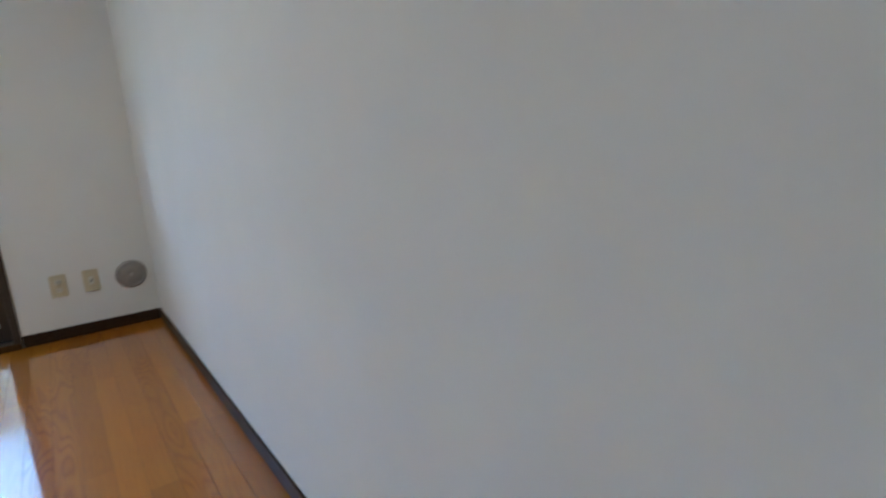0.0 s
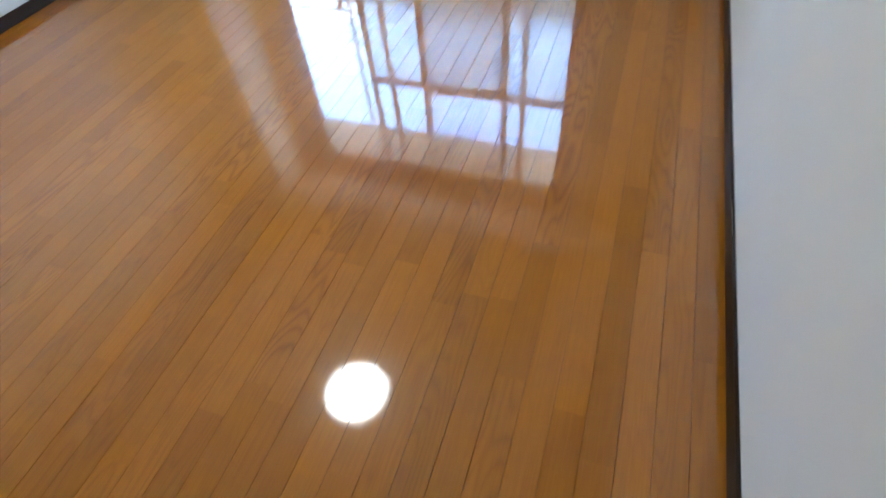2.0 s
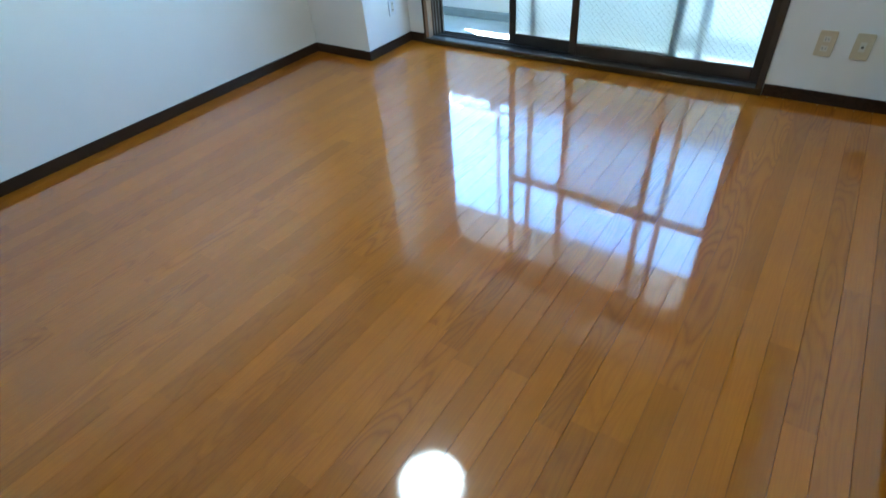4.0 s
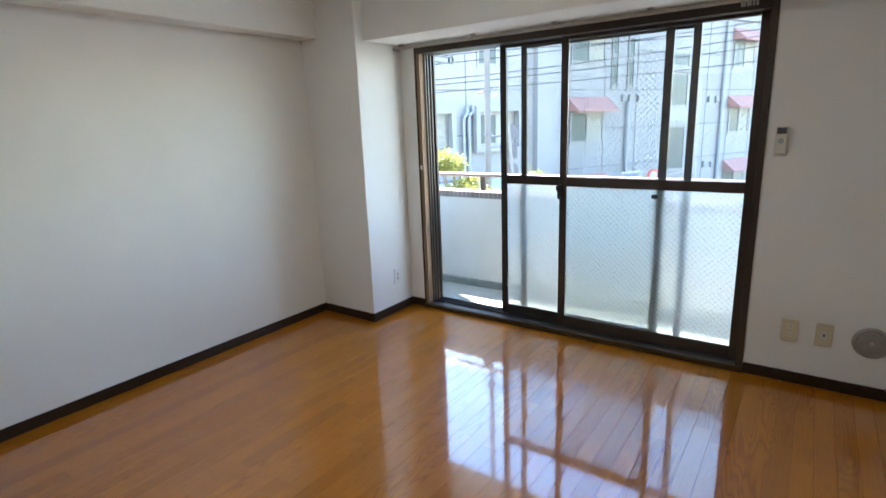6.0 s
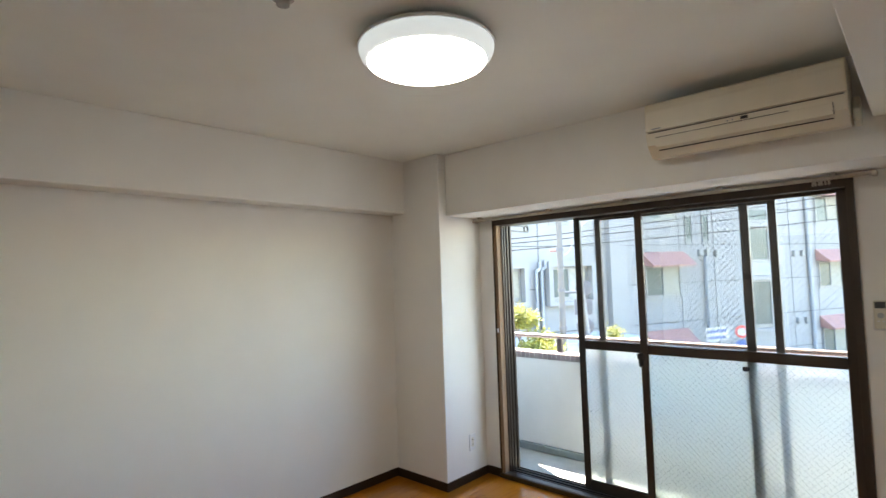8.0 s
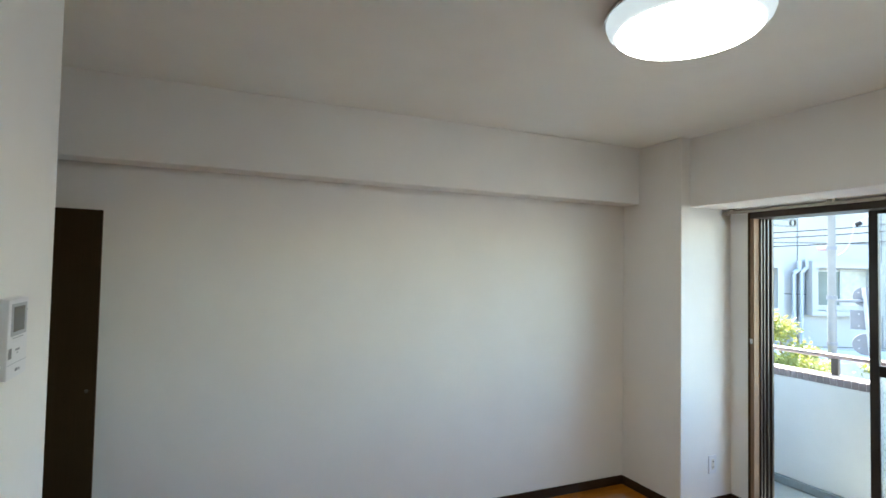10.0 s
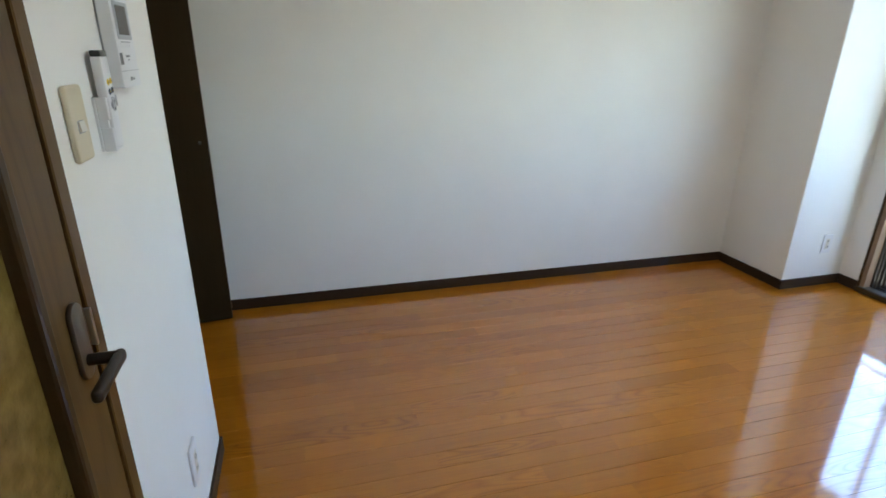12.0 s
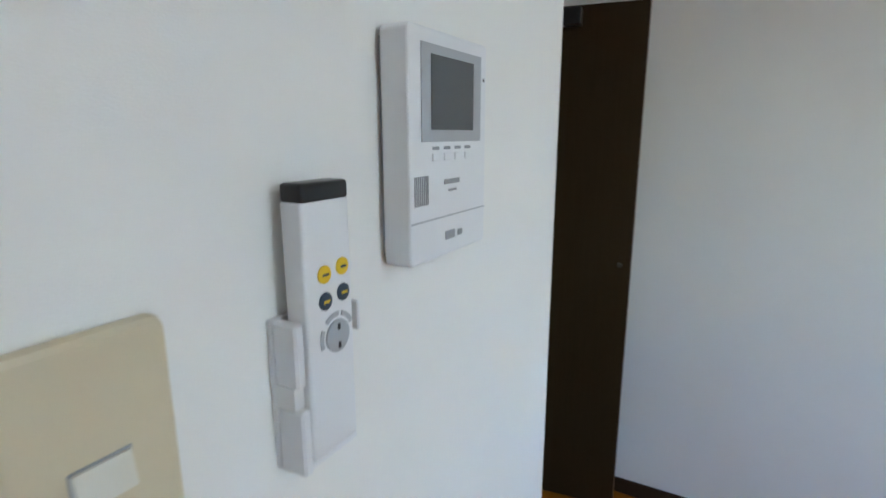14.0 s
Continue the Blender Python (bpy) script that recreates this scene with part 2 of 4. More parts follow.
JOINT = material("concrete_joint", (0.08, 0.086, 0.09), 0.9)
AWNING = material("awning_cloth", (0.29, 0.165, 0.15), 0.8, var=0.1, scale=4)
FARGLASS = material("far_window_glass", (0.055, 0.075, 0.075), 0.3, var=0.2, scale=1.5, spec=0.3)
CURTAIN = material("far_curtain", (0.24, 0.245, 0.22), 0.9, var=0.15, scale=6)
FARFRAME = material("far_window_frame", (0.19, 0.20, 0.205), 0.5, 0.3)
PIPE = material("far_pipe", (0.20, 0.225, 0.255), 0.5, var=0.05)
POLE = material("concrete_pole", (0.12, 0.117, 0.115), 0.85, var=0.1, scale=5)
CABLE = material("cable", (0.015, 0.015, 0.017), 0.8, spec=0.1)
POSTMETAL = material("galvanised_post", (0.21, 0.215, 0.225), 0.6, 0.0, var=0.1, scale=10)
SIGNBACK = material("sign_back", (0.095, 0.098, 0.115), 0.6, 0.0, var=0.08)
SIGNWHITE = material("sign_white", (0.35, 0.36, 0.37), 0.5)
SIGNBLUE = material("sign_blue", (0.05, 0.10, 0.26), 0.5)
SIGNRED = material("sign_red", (0.55, 0.05, 0.05), 0.5)
LEAF = material("leaf", (0.17, 0.185, 0.05), 0.5, var=0.35, scale=3)
_n = LEAF.node_tree
_t, _m = _n.nodes.new("ShaderNodeBsdfTranslucent"), _n.nodes.new("ShaderNodeMixShader")
_t.inputs[0].default_value, _m.inputs[0].default_value = (0.27, 0.27, 0.05, 1), 0.4
_n.links.new(_n.nodes["Principled BSDF"].outputs[0], _m.inputs[1])
_n.links.new(_t.outputs[0], _m.inputs[2])
_n.links.new(_m.outputs[0], _n.nodes["Material Output"].inputs[0])
BARK = material("bark", (0.12, 0.08, 0.05), 0.9, var=0.2, scale=20)
ASPHALT = material("asphalt", (0.12, 0.118, 0.115), 0.9, var=0.15, scale=1.2, bump=0.4, bump_scale=60)
LAMP = glow("lamp_diffuser", (1.0, 0.985, 0.96), LAMP_STRENGTH)
LAMPSIDE = glow("lamp_side", (0.74, 0.88, 1.0), LAMP_STRENGTH * 0.03)

# ---- mesh helpers ----
ORIGIN = {}


def box(bm, x0, x1, y0, y1, z0, z1, bevel=0.0, seg=1):
    m = Matrix.Translation(((x0 + x1) / 2, (y0 + y1) / 2, (z0 + z1) / 2)) @ Matrix.Diagonal((abs(x1 - x0), abs(y1 - y0), abs(z1 - z0), 1))
    made = bmesh.ops.create_cube(bm, size=1, matrix=m)["verts"]
    if bevel:
        edges = list({e for v in made for e in v.link_edges})
        bmesh.ops.bevel(bm, geom=edges, offset=bevel, segments=seg, affect="EDGES", profile=0.5)
    return bm


def rod(bm, a, b, r0, r1=None, n=12, caps=True):
    a, b = Vector(a), Vector(b)
    d = b - a
    m = Matrix.Translation((a + b) / 2) @ d.to_track_quat("Z", "Y").to_matrix().to_4x4()
    bmesh.ops.create_cone(bm, cap_ends=caps, segments=n, radius1=r0, radius2=r0 if r1 is None else r1, depth=d.length, matrix=m)
    return bm


def prism(bm, outline, axis, lo, hi, bevel=0.0):
    """An outline of (a, b) pairs pushed out along an axis: x takes (y, z), y takes (x, z), z takes (x, y)."""
    def at(a, b, c):
        return {"x": (c, a, b), "y": (a, c, b), "z": (a, b, c)}[axis]
    low = [bm.verts.new(at(a, b, lo)) for a, b in outline]
    high = [bm.verts.new(at(a, b, hi)) for a, b in outline]
    k = len(outline)
    bm.faces.new(low)
    bm.faces.new(high[::-1])
    sides = [bm.faces.new((low[i], high[i], high[(i + 1) % k], low[(i + 1) % k])) for i in range(k)]
    bmesh.ops.recalc_face_normals(bm, faces=list(bm.faces))
    if bevel:
        edges = [e for e in bm.edges if all(v in low for v in e.verts) or all(v in high for v in e.verts)]
        bmesh.ops.bevel(bm, geom=edges, offset=bevel, segments=2, affect="EDGES", profile=0.5)
    return bm


def lathe(bm, profile, centre, n=48, axis="z"):
    """A profile of (radius, height) pairs turned about an axis through the centre."""
    rings = []
    for r, h in profile:
        ring = []
        for i in range(n):
            a = 2 * math.pi * i / n
            p = {"z": (r * math.cos(a), r * math.sin(a), h), "y": (r * math.cos(a), h, r * math.sin(a))}[axis]
            ring.append(bm.verts.new(Vector(centre) + Vector(p)))
        rings.append(ring)
    for p, q in zip(rings, rings[1:]):
        for i in range(n):
            bm.faces.new((p[i], p[(i + 1) % n], q[(i + 1) % n], q[i]))
    bm.faces.new(rings[0])
    bm.faces.new(rings[-1])
    bmesh.ops.recalc_face_normals(bm, faces=list(bm.faces))
    return bm


def rounded(w, h, r, n=5):
    """Outline of a rounded rectangle round (0, 0)."""
    pts = []
    for cx, cy, a0 in ((w / 2 - r, h / 2 - r, 0), (-w / 2 + r, h / 2 - r, 90), (-w / 2 + r, -h / 2 + r, 180), (w / 2 - r, -h / 2 + r, 270)):
        for i in range(n + 1):
            a = radians(a0 + 90 * i / n)
            pts.append((cx + r * math.cos(a), cy + r * math.sin(a)))
    return pts


def shifted(pts, dx, dy):
    return [(a + dx, b + dy) for a, b in pts]


def mesh_of(name, bm, mat, smooth=False):
    me = bpy.data.meshes.new(name)
    bm.to_mesh(me)
    bm.free()
    me.materials.append(mat)
    if smooth:
        for p in me.polygons:
            p.use_smooth = True
        me.set_sharp_from_angle(angle=radians(40))
    return me


def thing(name, base, label, category, group="", kind=""):
    ob = new(name)
    ob.empty_display_size = 0.05
    ob.location = base
    ORIGIN[ob] = Vector(base)
    return tagged(ob, label, category, group, kind)


def part(name, bm, mat, parent, label="", smooth=False):
    """One mesh, in world metres, as a child of a thing or of a part."""
    bmesh.ops.translate(bm, verts=bm.verts, vec=-ORIGIN[parent])
    ob = new(name, mesh_of(name, bm, mat, smooth))
    ob.parent = parent
    ORIGIN[ob] = ORIGIN[parent]
    return tagged(ob, label)


def solid(name, bm, mat, label, category, group="", kind="", smooth=False):
    """A thing of one mesh, with its origin at the foot of its middle."""
    lo = Vector([min(v.co[i] for v in bm.verts) for i in range(3)])
    hi = Vector([max(v.co[i] for v in bm.verts) for i in range(3)])
    base = Vector(((lo.x + hi.x) / 2, (lo.y + hi.y) / 2, lo.z))
    bmesh.ops.translate(bm, verts=bm.verts, vec=-base)
    ob = new(name, mesh_of(name, bm, mat, smooth))
    ob.location = base
    ORIGIN[ob] = base
    return tagged(ob, label, category, group, kind)


def B(*a, **k):
    return box(bmesh.new(), *a, **k)


# ---- the room ----
XL, YW, ZC = -3.483, 3.12, 2.40          # left wall, window wall, ceiling; the right wall stands at x = 0
PX, PY, FY, FZ = -2.969, 2.659, 2.735, 1.95   # pillar side and front, window beam face and underside
BX, BZ = -3.329, 2.0                     # beam along the left wall
DX, DZ = -0.54, 2.12                     # dropped ceiling along the right wall
SY, SX = -0.507, -2.33                   # door wall face and its end
NY = -1.9                                # back of the recess
OX0, OX1, OZ = -2.80, -0.68, 1.927       # window opening
YO = 3.29                                # outer face of the window wall
BH, BT = 0.062, 0.009                    # baseboard


def structure(name, bm, mat, label, category="wall"):
    return solid(name, bm, mat, label, category, kind="structure")


structure("wall_east", B(0, 0.14, SY - 0.15, YO, -0.05, ZC), WALL, "plain white papered wall beside the window", "wall")
structure("wall_west", B(XL - 0.14, XL, NY, YO, -0.05, ZC), WALL, "long white papered wall under the beam", "wall")
bm = bmesh.new()
box(bm, XL, OX0 - 0.04, YW, YO, -0.05, FZ)
box(bm, OX1 + 0.033, 0, YW, YO, -0.05, FZ)
structure("wall_north", bm, WALL, "white papered wall round the balcony window", "wall")
structure("pillar", B(XL, PX, PY, YW, -0.02, ZC, bevel=0.004), WALL, "white papered corner pillar beside the window", "pillar")
structure("window_beam", B(PX, 0, FY, YO, FZ, ZC, bevel=0.004), WALL, "white papered beam over the balcony window", "beam")
structure("side_beam", B(XL, BX, NY, PY, BZ, ZC, bevel=0.004), WALL, "white papered beam along the long wall", "beam")
structure("dropped_ceiling", B(DX, 0, SY, FY, DZ, ZC, bevel=0.003), CEIL, "lowered white papered ceiling strip beside the wall", "ceiling")
structure("ceiling", B(XL - 0.14, 0.14, NY - 0.14, YO, ZC, ZC + 0.16), CEIL, "white papered flat ceiling with a round lamp", "ceiling")
bm = bmesh.new()
box(bm, SX, -1.573, SY - 0.12, SY, -0.02, ZC)
box(bm, -0.70, 0, SY - 0.12, SY, -0.02, ZC)
box(bm, -1.573, -0.70, SY - 0.12, SY, 1.84, ZC)
structure("wall_south", bm, WALL, "white papered wall with door, switch and intercom", "wall")
structure("wall_recess_side", B(SX, SX + 0.12, NY, SY - 0.12, -0.02, ZC), WALL, "white papered side of the door recess", "wall")
structure("wall_recess_back", B(XL - 0.14, SX + 0.12, NY - 0.14, NY, -0.05, ZC), WALL, "white papered back of the door recess", "wall")
structure("wall_hall", B(-1.75, 0.14, SY - 0.95, SY - 0.85, -0.05, ZC), WALL, "plain wall of the hall behind the door", "wall")

# baseboards, each run a length of its own
def skirting(x0, x1, y0, y1):
    structure("baseboard", B(x0, x1, y0, y1, 0.0, BH, bevel=0.0025), BASE, "dark brown wooden baseboard along the wall", "baseboard")


skirting(-BT, 0, SY, YW)
skirting(OX1 + 0.036, -BT, YW - BT, YW)
skirting(PX + BT, OX0 - 0.043, YW - BT, YW)
skirting(PX, PX + BT, PY - BT, YW)
skirting(XL + BT, PX, PY - BT, PY)
skirting(XL, XL + BT, NY, PY)
skirting(SX, -1.58, SY, SY + BT)
skirting(SX - BT, SX, NY, SY + BT)

# ---- window ----
window = thing("window_1", (-1.74, YW, 0), "bronze aluminium sliding balcony window with wired glass, one half open", "window", kind="structure")


def frame_part(name, mat, *a, **k):
    label = k.pop("label", "")
    parent = k.pop("parent", window)
    return part(name, B(*a, **k), mat, parent, label)


frame_part("casing", TRIM, OX0 - 0.04, OX0 - 0.026, YW - 0.012, YW + 0.004, 0.03, OZ + 0.012, bevel=0.002, label="dark wooden casing strip")
frame_part("jamb_lining", JAMB, OX0 - 0.026, OX0, YW - 0.006, 3.165, 0.03, OZ, label="jamb lining, its lit side painted light brown")
frame_part("casing", BRONZE, OX1, OX1 + 0.033, YW - 0.012, YO, 0.02, OZ + 0.012, bevel=0.002)
frame_part("head", BRONZE, OX0 - 0.04, OX1 + 0.033, YW - 0.008, YO, 1.885, FZ - 0.006, bevel=0.002)
frame_part("threshold", SILL, OX0 - 0.04, OX1 + 0.033, YW - 0.0095, 3.166, 0.0, 0.036, bevel=0.002, label="bronze metal threshold")
frame_part("nosing", TRIM, OX0 - 0.04, OX1 + 0.033, YW - 0.022, YW - 0.0095, 0.0, 0.033, bevel=0.003, label="dark wooden nosing strip")
frame_part("sill_track", SILL, OX0, OX1, 3.166, YO + 0.012, -0.06, 0.028)
for y in (3.172, 3.205, 3.245, 3.283):
    frame_part("track_rib", BRONZE2, OX0, OX1, y - 0.002, y + 0.002, 0.028, 0.037)
for y0, y1 in ((3.166, 3.176), (3.196, 3.206), (3.232, 3.242), (3.272, 3.29)):
    frame_part("jamb_channel", BRONZE, OX0 - 0.036, OX0 + 0.012, y0, y1, 0.028, 1.885)
frame_part("jamb_back", BRONZE2, OX0 - 0.036, OX0 - 0.004, 3.165, YO, 0.0, 1.9)
frame_part("strike", WHITE, OX0 - 0.024, OX0 - 0.010, YW - 0.012, YW - 0.006, 1.075, 1.105, label="small white catch")


def wires(x0, x1, z0, z1, y, parent, r=0.0005, pitch=0.024):
    """Diamond wire net cast in a pane."""
    bm = bmesh.new()
    w = x1 - x0
    h = z1 - z0
    for sgn in (1, -1):
        c = -h
        while c < w:
            s0, s1 = max(0, -c), min(h, w - c)
            if s1 - s0 > 0.01:
                if sgn > 0:
                    a, b = (x0 + c + s0, y, z0 + s0), (x0 + c + s1, y, z0 + s1)
                else:
                    a, b = (x0 + c + s0, y, z1 - s0), (x0 + c + s1, y, z1 - s1)
                rod(bm, a, b, r, n=3, caps=False)
            c += pitch * 1.414
    return part("wire_net", bm, WIRE, parent)


def sash(name, x0, x1, y0, y1, label, mat):
    """A glazed sliding sash: stiles, three rails, clear upper and frosted lower pane."""
    s = part(name, B(x0, x0 + 0.045, y0, y1, 0.037, 1.885, bevel=0.003), mat, window, label)
    part("stile", B(x1 - 0.045, x1, y0, y1, 0.037, 1.885, bevel=0.003), mat, s)
    part("top_rail", B(x0 + 0.045, x1 - 0.045, y0, y1, 1.866, 1.885, bevel=0.003), mat, s)
    part("middle_rail", B(x0 + 0.045, x1 - 0.045, y0, y1, 0.985, 1.043, bevel=0.003), mat, s)
    part("bottom_rail", B(x0 + 0.045, x1 - 0.045, y0, y1, 0.037, 0.108, bevel=0.003), mat, s)
    ym = (y0 + y1) / 2
    p = part("clear_pane", B(x0 + 0.04, x1 - 0.04, ym - 0.0005, ym + 0.0005, 1.04, 1.87), GLASS, s, "clear wired glass")
    p.visible_shadow = False
    q = part("frosted_pane", B(x0 + 0.04, x1 - 0.04, ym - 0.003, ym + 0.003, 0.103, 0.99), FROST, s, "frosted wired glass")
    q.visible_shadow = False
    wires(x0 + 0.045, x1 - 0.045, 1.043, 1.866, ym, s)
    wires(x0 + 0.045, x1 - 0.045, 0.108, 0.985, ym - 0.0045, s, 0.00043)
    return s


inner = sash("inner_sash", -1.762, OX1, 3.177, 3.203, "bronze framed inner sliding sash", BRONZE)
outer = sash("outer_sash", -2.205, -1.128, 3.210, 3.236, "bronze framed outer sliding sash", BRONZE2)
bm = prism(bmesh.new(), shifted(rounded(0.026, 0.09, 0.011), -1.757, 0.95), "y", 3.160, 3.178, 0.002)
part("crescent_lock", bm, BLACK, inner, "black crescent lock")
bm = B(-1.776, -1.748, 3.150, 3.165, 0.955, 0.99, bevel=0.004)
part("lock_lever", bm, BLACK, inner)
bm = prism(bmesh.new(), shifted(rounded(0.034, 0.026, 0.008), -1.178, 0.945), "y", 3.178, 3.188, 0.002)
part("lock_keeper", bm, BLACK, inner, "black lock keeper")
screen = part("insect_screen", B(-2.068, -2.028, 3.247, 3.268, 0.037, 1.885, bevel=0.002), BRONZE2, window, "sliding insect screen")
part("stile", B(-1.040, -1.000, 3.247, 3.268, 0.037, 1.885, bevel=0.002), BRONZE2, screen)
part("rail", B(-2.028, -1.040, 3.247, 3.268, 1.855, 1.885), BRONZE2, screen)
part("rail", B(-2.028, -1.040, 3.247, 3.268, 0.037, 0.075), BRONZE2, screen)
part("net", B(-2.03, -1.038, 3.2565, 3.2575, 0.073, 1.857), MESH, screen, "fine dark insect net").visible_shadow = False

# ---- curtain rail ----
rail = thing("curtain_rail", (-1.765, 3.047, 1.91), "aged white double curtain rail under the beam", "curtain rail")
for y, z in ((3.047, 1.928), (3.085, 1.928)):
    part("track", B(-2.955, -0.57, y - 0.007, y + 0.007, z - 0.0055, z + 0.008, bevel=0.002), RAILWHITE, rail)
    for x in (-2.96, -0.565):
        part("end_cap", B(x - 0.012, x + 0.012, y - 0.011, y + 0.011, z - 0.013, z + 0.012, bevel=0.003), RAILWHITE, rail)
for x in (-2.9, -2.3, -1.75, -1.22, -0.72):
    bm = bmesh.new()
    box(bm, x - 0.014, x + 0.014, 3.03, YW - 0.0085, 1.9365, 1.9425, bevel=0.001)
    box(bm, x - 0.014, x + 0.014, 3.03, 3.06, 1.9425, 1.95, bevel=0.001)
    part("bracket", bm, RAILWHITE, rail)
for x in (-0.80, -0.79, -0.775, -0.765, -0.75, -0.735):
    part("runner", B(x - 0.004, x + 0.004, 3.041, 3.053, 1.895, 1.922, bevel=0.002), RAILWHITE, rail)

# ---- ceiling lamp ----
LX, LY = -1.74, 1.30
lamp = thing("ceiling_lamp", (LX, LY, 2.285), "round white ceiling lamp, switched on", "lamp")
prof = [(0.252, 0.0), (0.252, -0.012), (0.246, -0.03), (0.231, -0.046), (0.222, -0.051)]
part("side_band", lathe(bmesh.new(), prof, (LX, LY, 2.362), 64), LAMPSIDE, lamp, "dimmer milky rim of the dome", smooth=True)
prof = [(0.2225 * math.cos(radians(a)), -0.036 * math.sin(radians(a)) - 0.0495) for a in range(0, 90, 6)] + [(0.004, -0.0855)]
part("diffuser", lathe(bmesh.new(), prof, (LX, LY, 2.362), 64), LAMP, lamp, "glowing white acrylic dome", smooth=True)
part("rim", lathe(bmesh.new(), [(0.20, 0), (0.257, 0.0), (0.257, 0.010), (0.235, 0.024), (0.20, 0.024)], (LX, LY, 2.3625), 64), WHITE, lamp, smooth=True)
part("mount", lathe(bmesh.new(), [(0.11, 0), (0.11, 0.0135)], (LX, LY, 2.3865), 32), WHITE, lamp)
det = thing("heat_detector", (-1.845, 0.765, 2.37), "small round metal heat detector on the ceiling", "detector")
part("body", lathe(bmesh.new(), [(0.006, -0.028), (0.02, -0.026), (0.024, -0.012), (0.034, -0.006), (0.034, 0)], (-1.845, 0.765, ZC), 32), VENTM, det, smooth=True)

# ---- air conditioner ----
AX0, AX1, AZ0, AZ1, AY = -1.41, -0.603, 2.075, 2.345, 2.525
ac = thing("air_conditioner", ((AX0 + AX1) / 2, FY, AZ0), "aged white wall air conditioner over the window", "air conditioner")
side = [(FY, AZ0 + 0.03), (FY, AZ1), (AY + 0.03, AZ1), (AY + 0.006, AZ1 - 0.015), (AY, AZ1 - 0.05), (AY, AZ0 + 0.125), (AY + 0.012, AZ0 + 0.122),
        (AY + 0.012, AZ0 + 0.115), (AY + 0.002, AZ0 + 0.112), (AY + 0.015, AZ0 + 0.055), (AY + 0.075, AZ0), (AY + 0.13, AZ0)]
part("body", prism(bmesh.new(), side, "x", AX0, AX1, 0.004), ACWHITE, ac)
part("panel_gap", B(AX0 + 0.01, AX1 - 0.012, AY + 0.0105, AY + 0.02, AZ0 + 0.116, AZ0 + 0.1205), SEAM, ac, "dark seam under the front panel")
bm = bmesh.new()
prism(bm, [(AY + 0.004, AZ0 + 0.085), (AY + 0.0095, AZ0 + 0.087), (AY + 0.0215, AZ0 + 0.045), (AY + 0.016, AZ0 + 0.043)], "x", AX0 + 0.045, AX1 - 0.05)
part("flap", bm, ACWHITE, ac, "closed air flap")
part("outlet_slot", B(AX0 + 0.05, AX1 - 0.052, AY + 0.036, AY + 0.0505, AZ0 + 0.0285, AZ0 + 0.032), SEAM, ac, "dark air outlet slot")
part("flap_seam", B(AX0 + 0.045, AX1 - 0.2, AY + 0.0045, AY + 0.012, AZ0 + 0.0885, AZ0 + 0.0905), SEAM, ac)
bm = prism(bmesh.new(), [(AY + 0.0035, AZ0 + 0.088), (AY + 0.0105, AZ0 + 0.088), (AY + 0.0205, AZ0 + 0.043), (AY + 0.0150, AZ0 + 0.043)], "x", AX1 - 0.0498, AX1 - 0.0475)
part("end_seam", bm, SEAM, ac)
part("receiver", B(-0.985, -0.955, AY + 0.0005, AY + 0.006, AZ0 + 0.095, AZ0 + 0.109, bevel=0.002), BLACK, ac, "dark signal window")
for x in (-1.04, -1.02):
    part("indicator", B(x, x + 0.006, AY + 0.001, AY + 0.006, AZ0 + 0.098, AZ0 + 0.103), INK, ac)
part("maker_mark", B(AX0 + 0.03, AX0 + 0.075, AY - 0.0006, AY + 0.001, AZ0 + 0.13, AZ0 + 0.136), INK, ac)
bm = prism(bmesh.new(), [(2.665, 2.10), (2.70, 2.088), (2.733, 2.088), (2.733, 2.19), (2.70, 2.21), (2.66, 2.15)], "x", AX1 + 0.001, -0.572, 0.010)
part("pipe_cover", bm, ACWHITE, ac, "taped pipe stub at the end")

# ---- plates and fittings on the walls ----
def plate(name, cx, cz, wall, label, category, mat, face="window"):
    """A rounded switch or socket plate; face: window wall, pillar side or door wall."""
    if face == "window":
        t = thing(name, (cx, wall, cz - 0.06), label, category)
        part("plate", prism(bmesh.new(), shifted(rounded(0.072, 0.118, 0.007), cx, cz), "y", wall - 0.007, wall, 0.002), mat, t)
    else:
        t = thing(name, (cx, wall, cz - 0.06), label, category)
        part("plate", prism(bmesh.new(), shifted(rounded(0.072, 0.122, 0.008), cx, cz), "y", wall, wall + 0.0095, 0.004), mat, t)
    return t


s1 = plate("power_socket", -0.449, 0.29, YW, "ivory double power socket on the wall", "socket", IVORY)
for dz in (0.022, -0.022):
    hole = part("insert", B(-0.463, -0.435, YW - 0.0085, YW - 0.0065, 0.29 + dz - 0.013, 0.29 + dz + 0.013, bevel=0.001), IVORY2, s1)
    for dx in (-0.006, 0.006):
        part("slot", B(-0.449 + dx - 0.001, -0.449 + dx + 0.001, YW - 0.0092, YW - 0.0083, 0.29 + dz - 0.005, 0.29 + dz + 0.005), BLACK, hole)
s2 = plate("aerial_socket", -0.304, 0.292, YW, "ivory television aerial socket on the wall", "socket", IVORY)
part("insert", B(-0.316, -0.292, YW - 0.0085, YW - 0.0065, 0.27, 0.314, bevel=0.001), IVORY2, s2)
bm = bmesh.new()
rod(bm, (-0.304, YW - 0.014, 0.292), (-0.304, YW - 0.007, 0.292), 0.005, n=16)
part("plug_pin", bm, LEVER, s2)

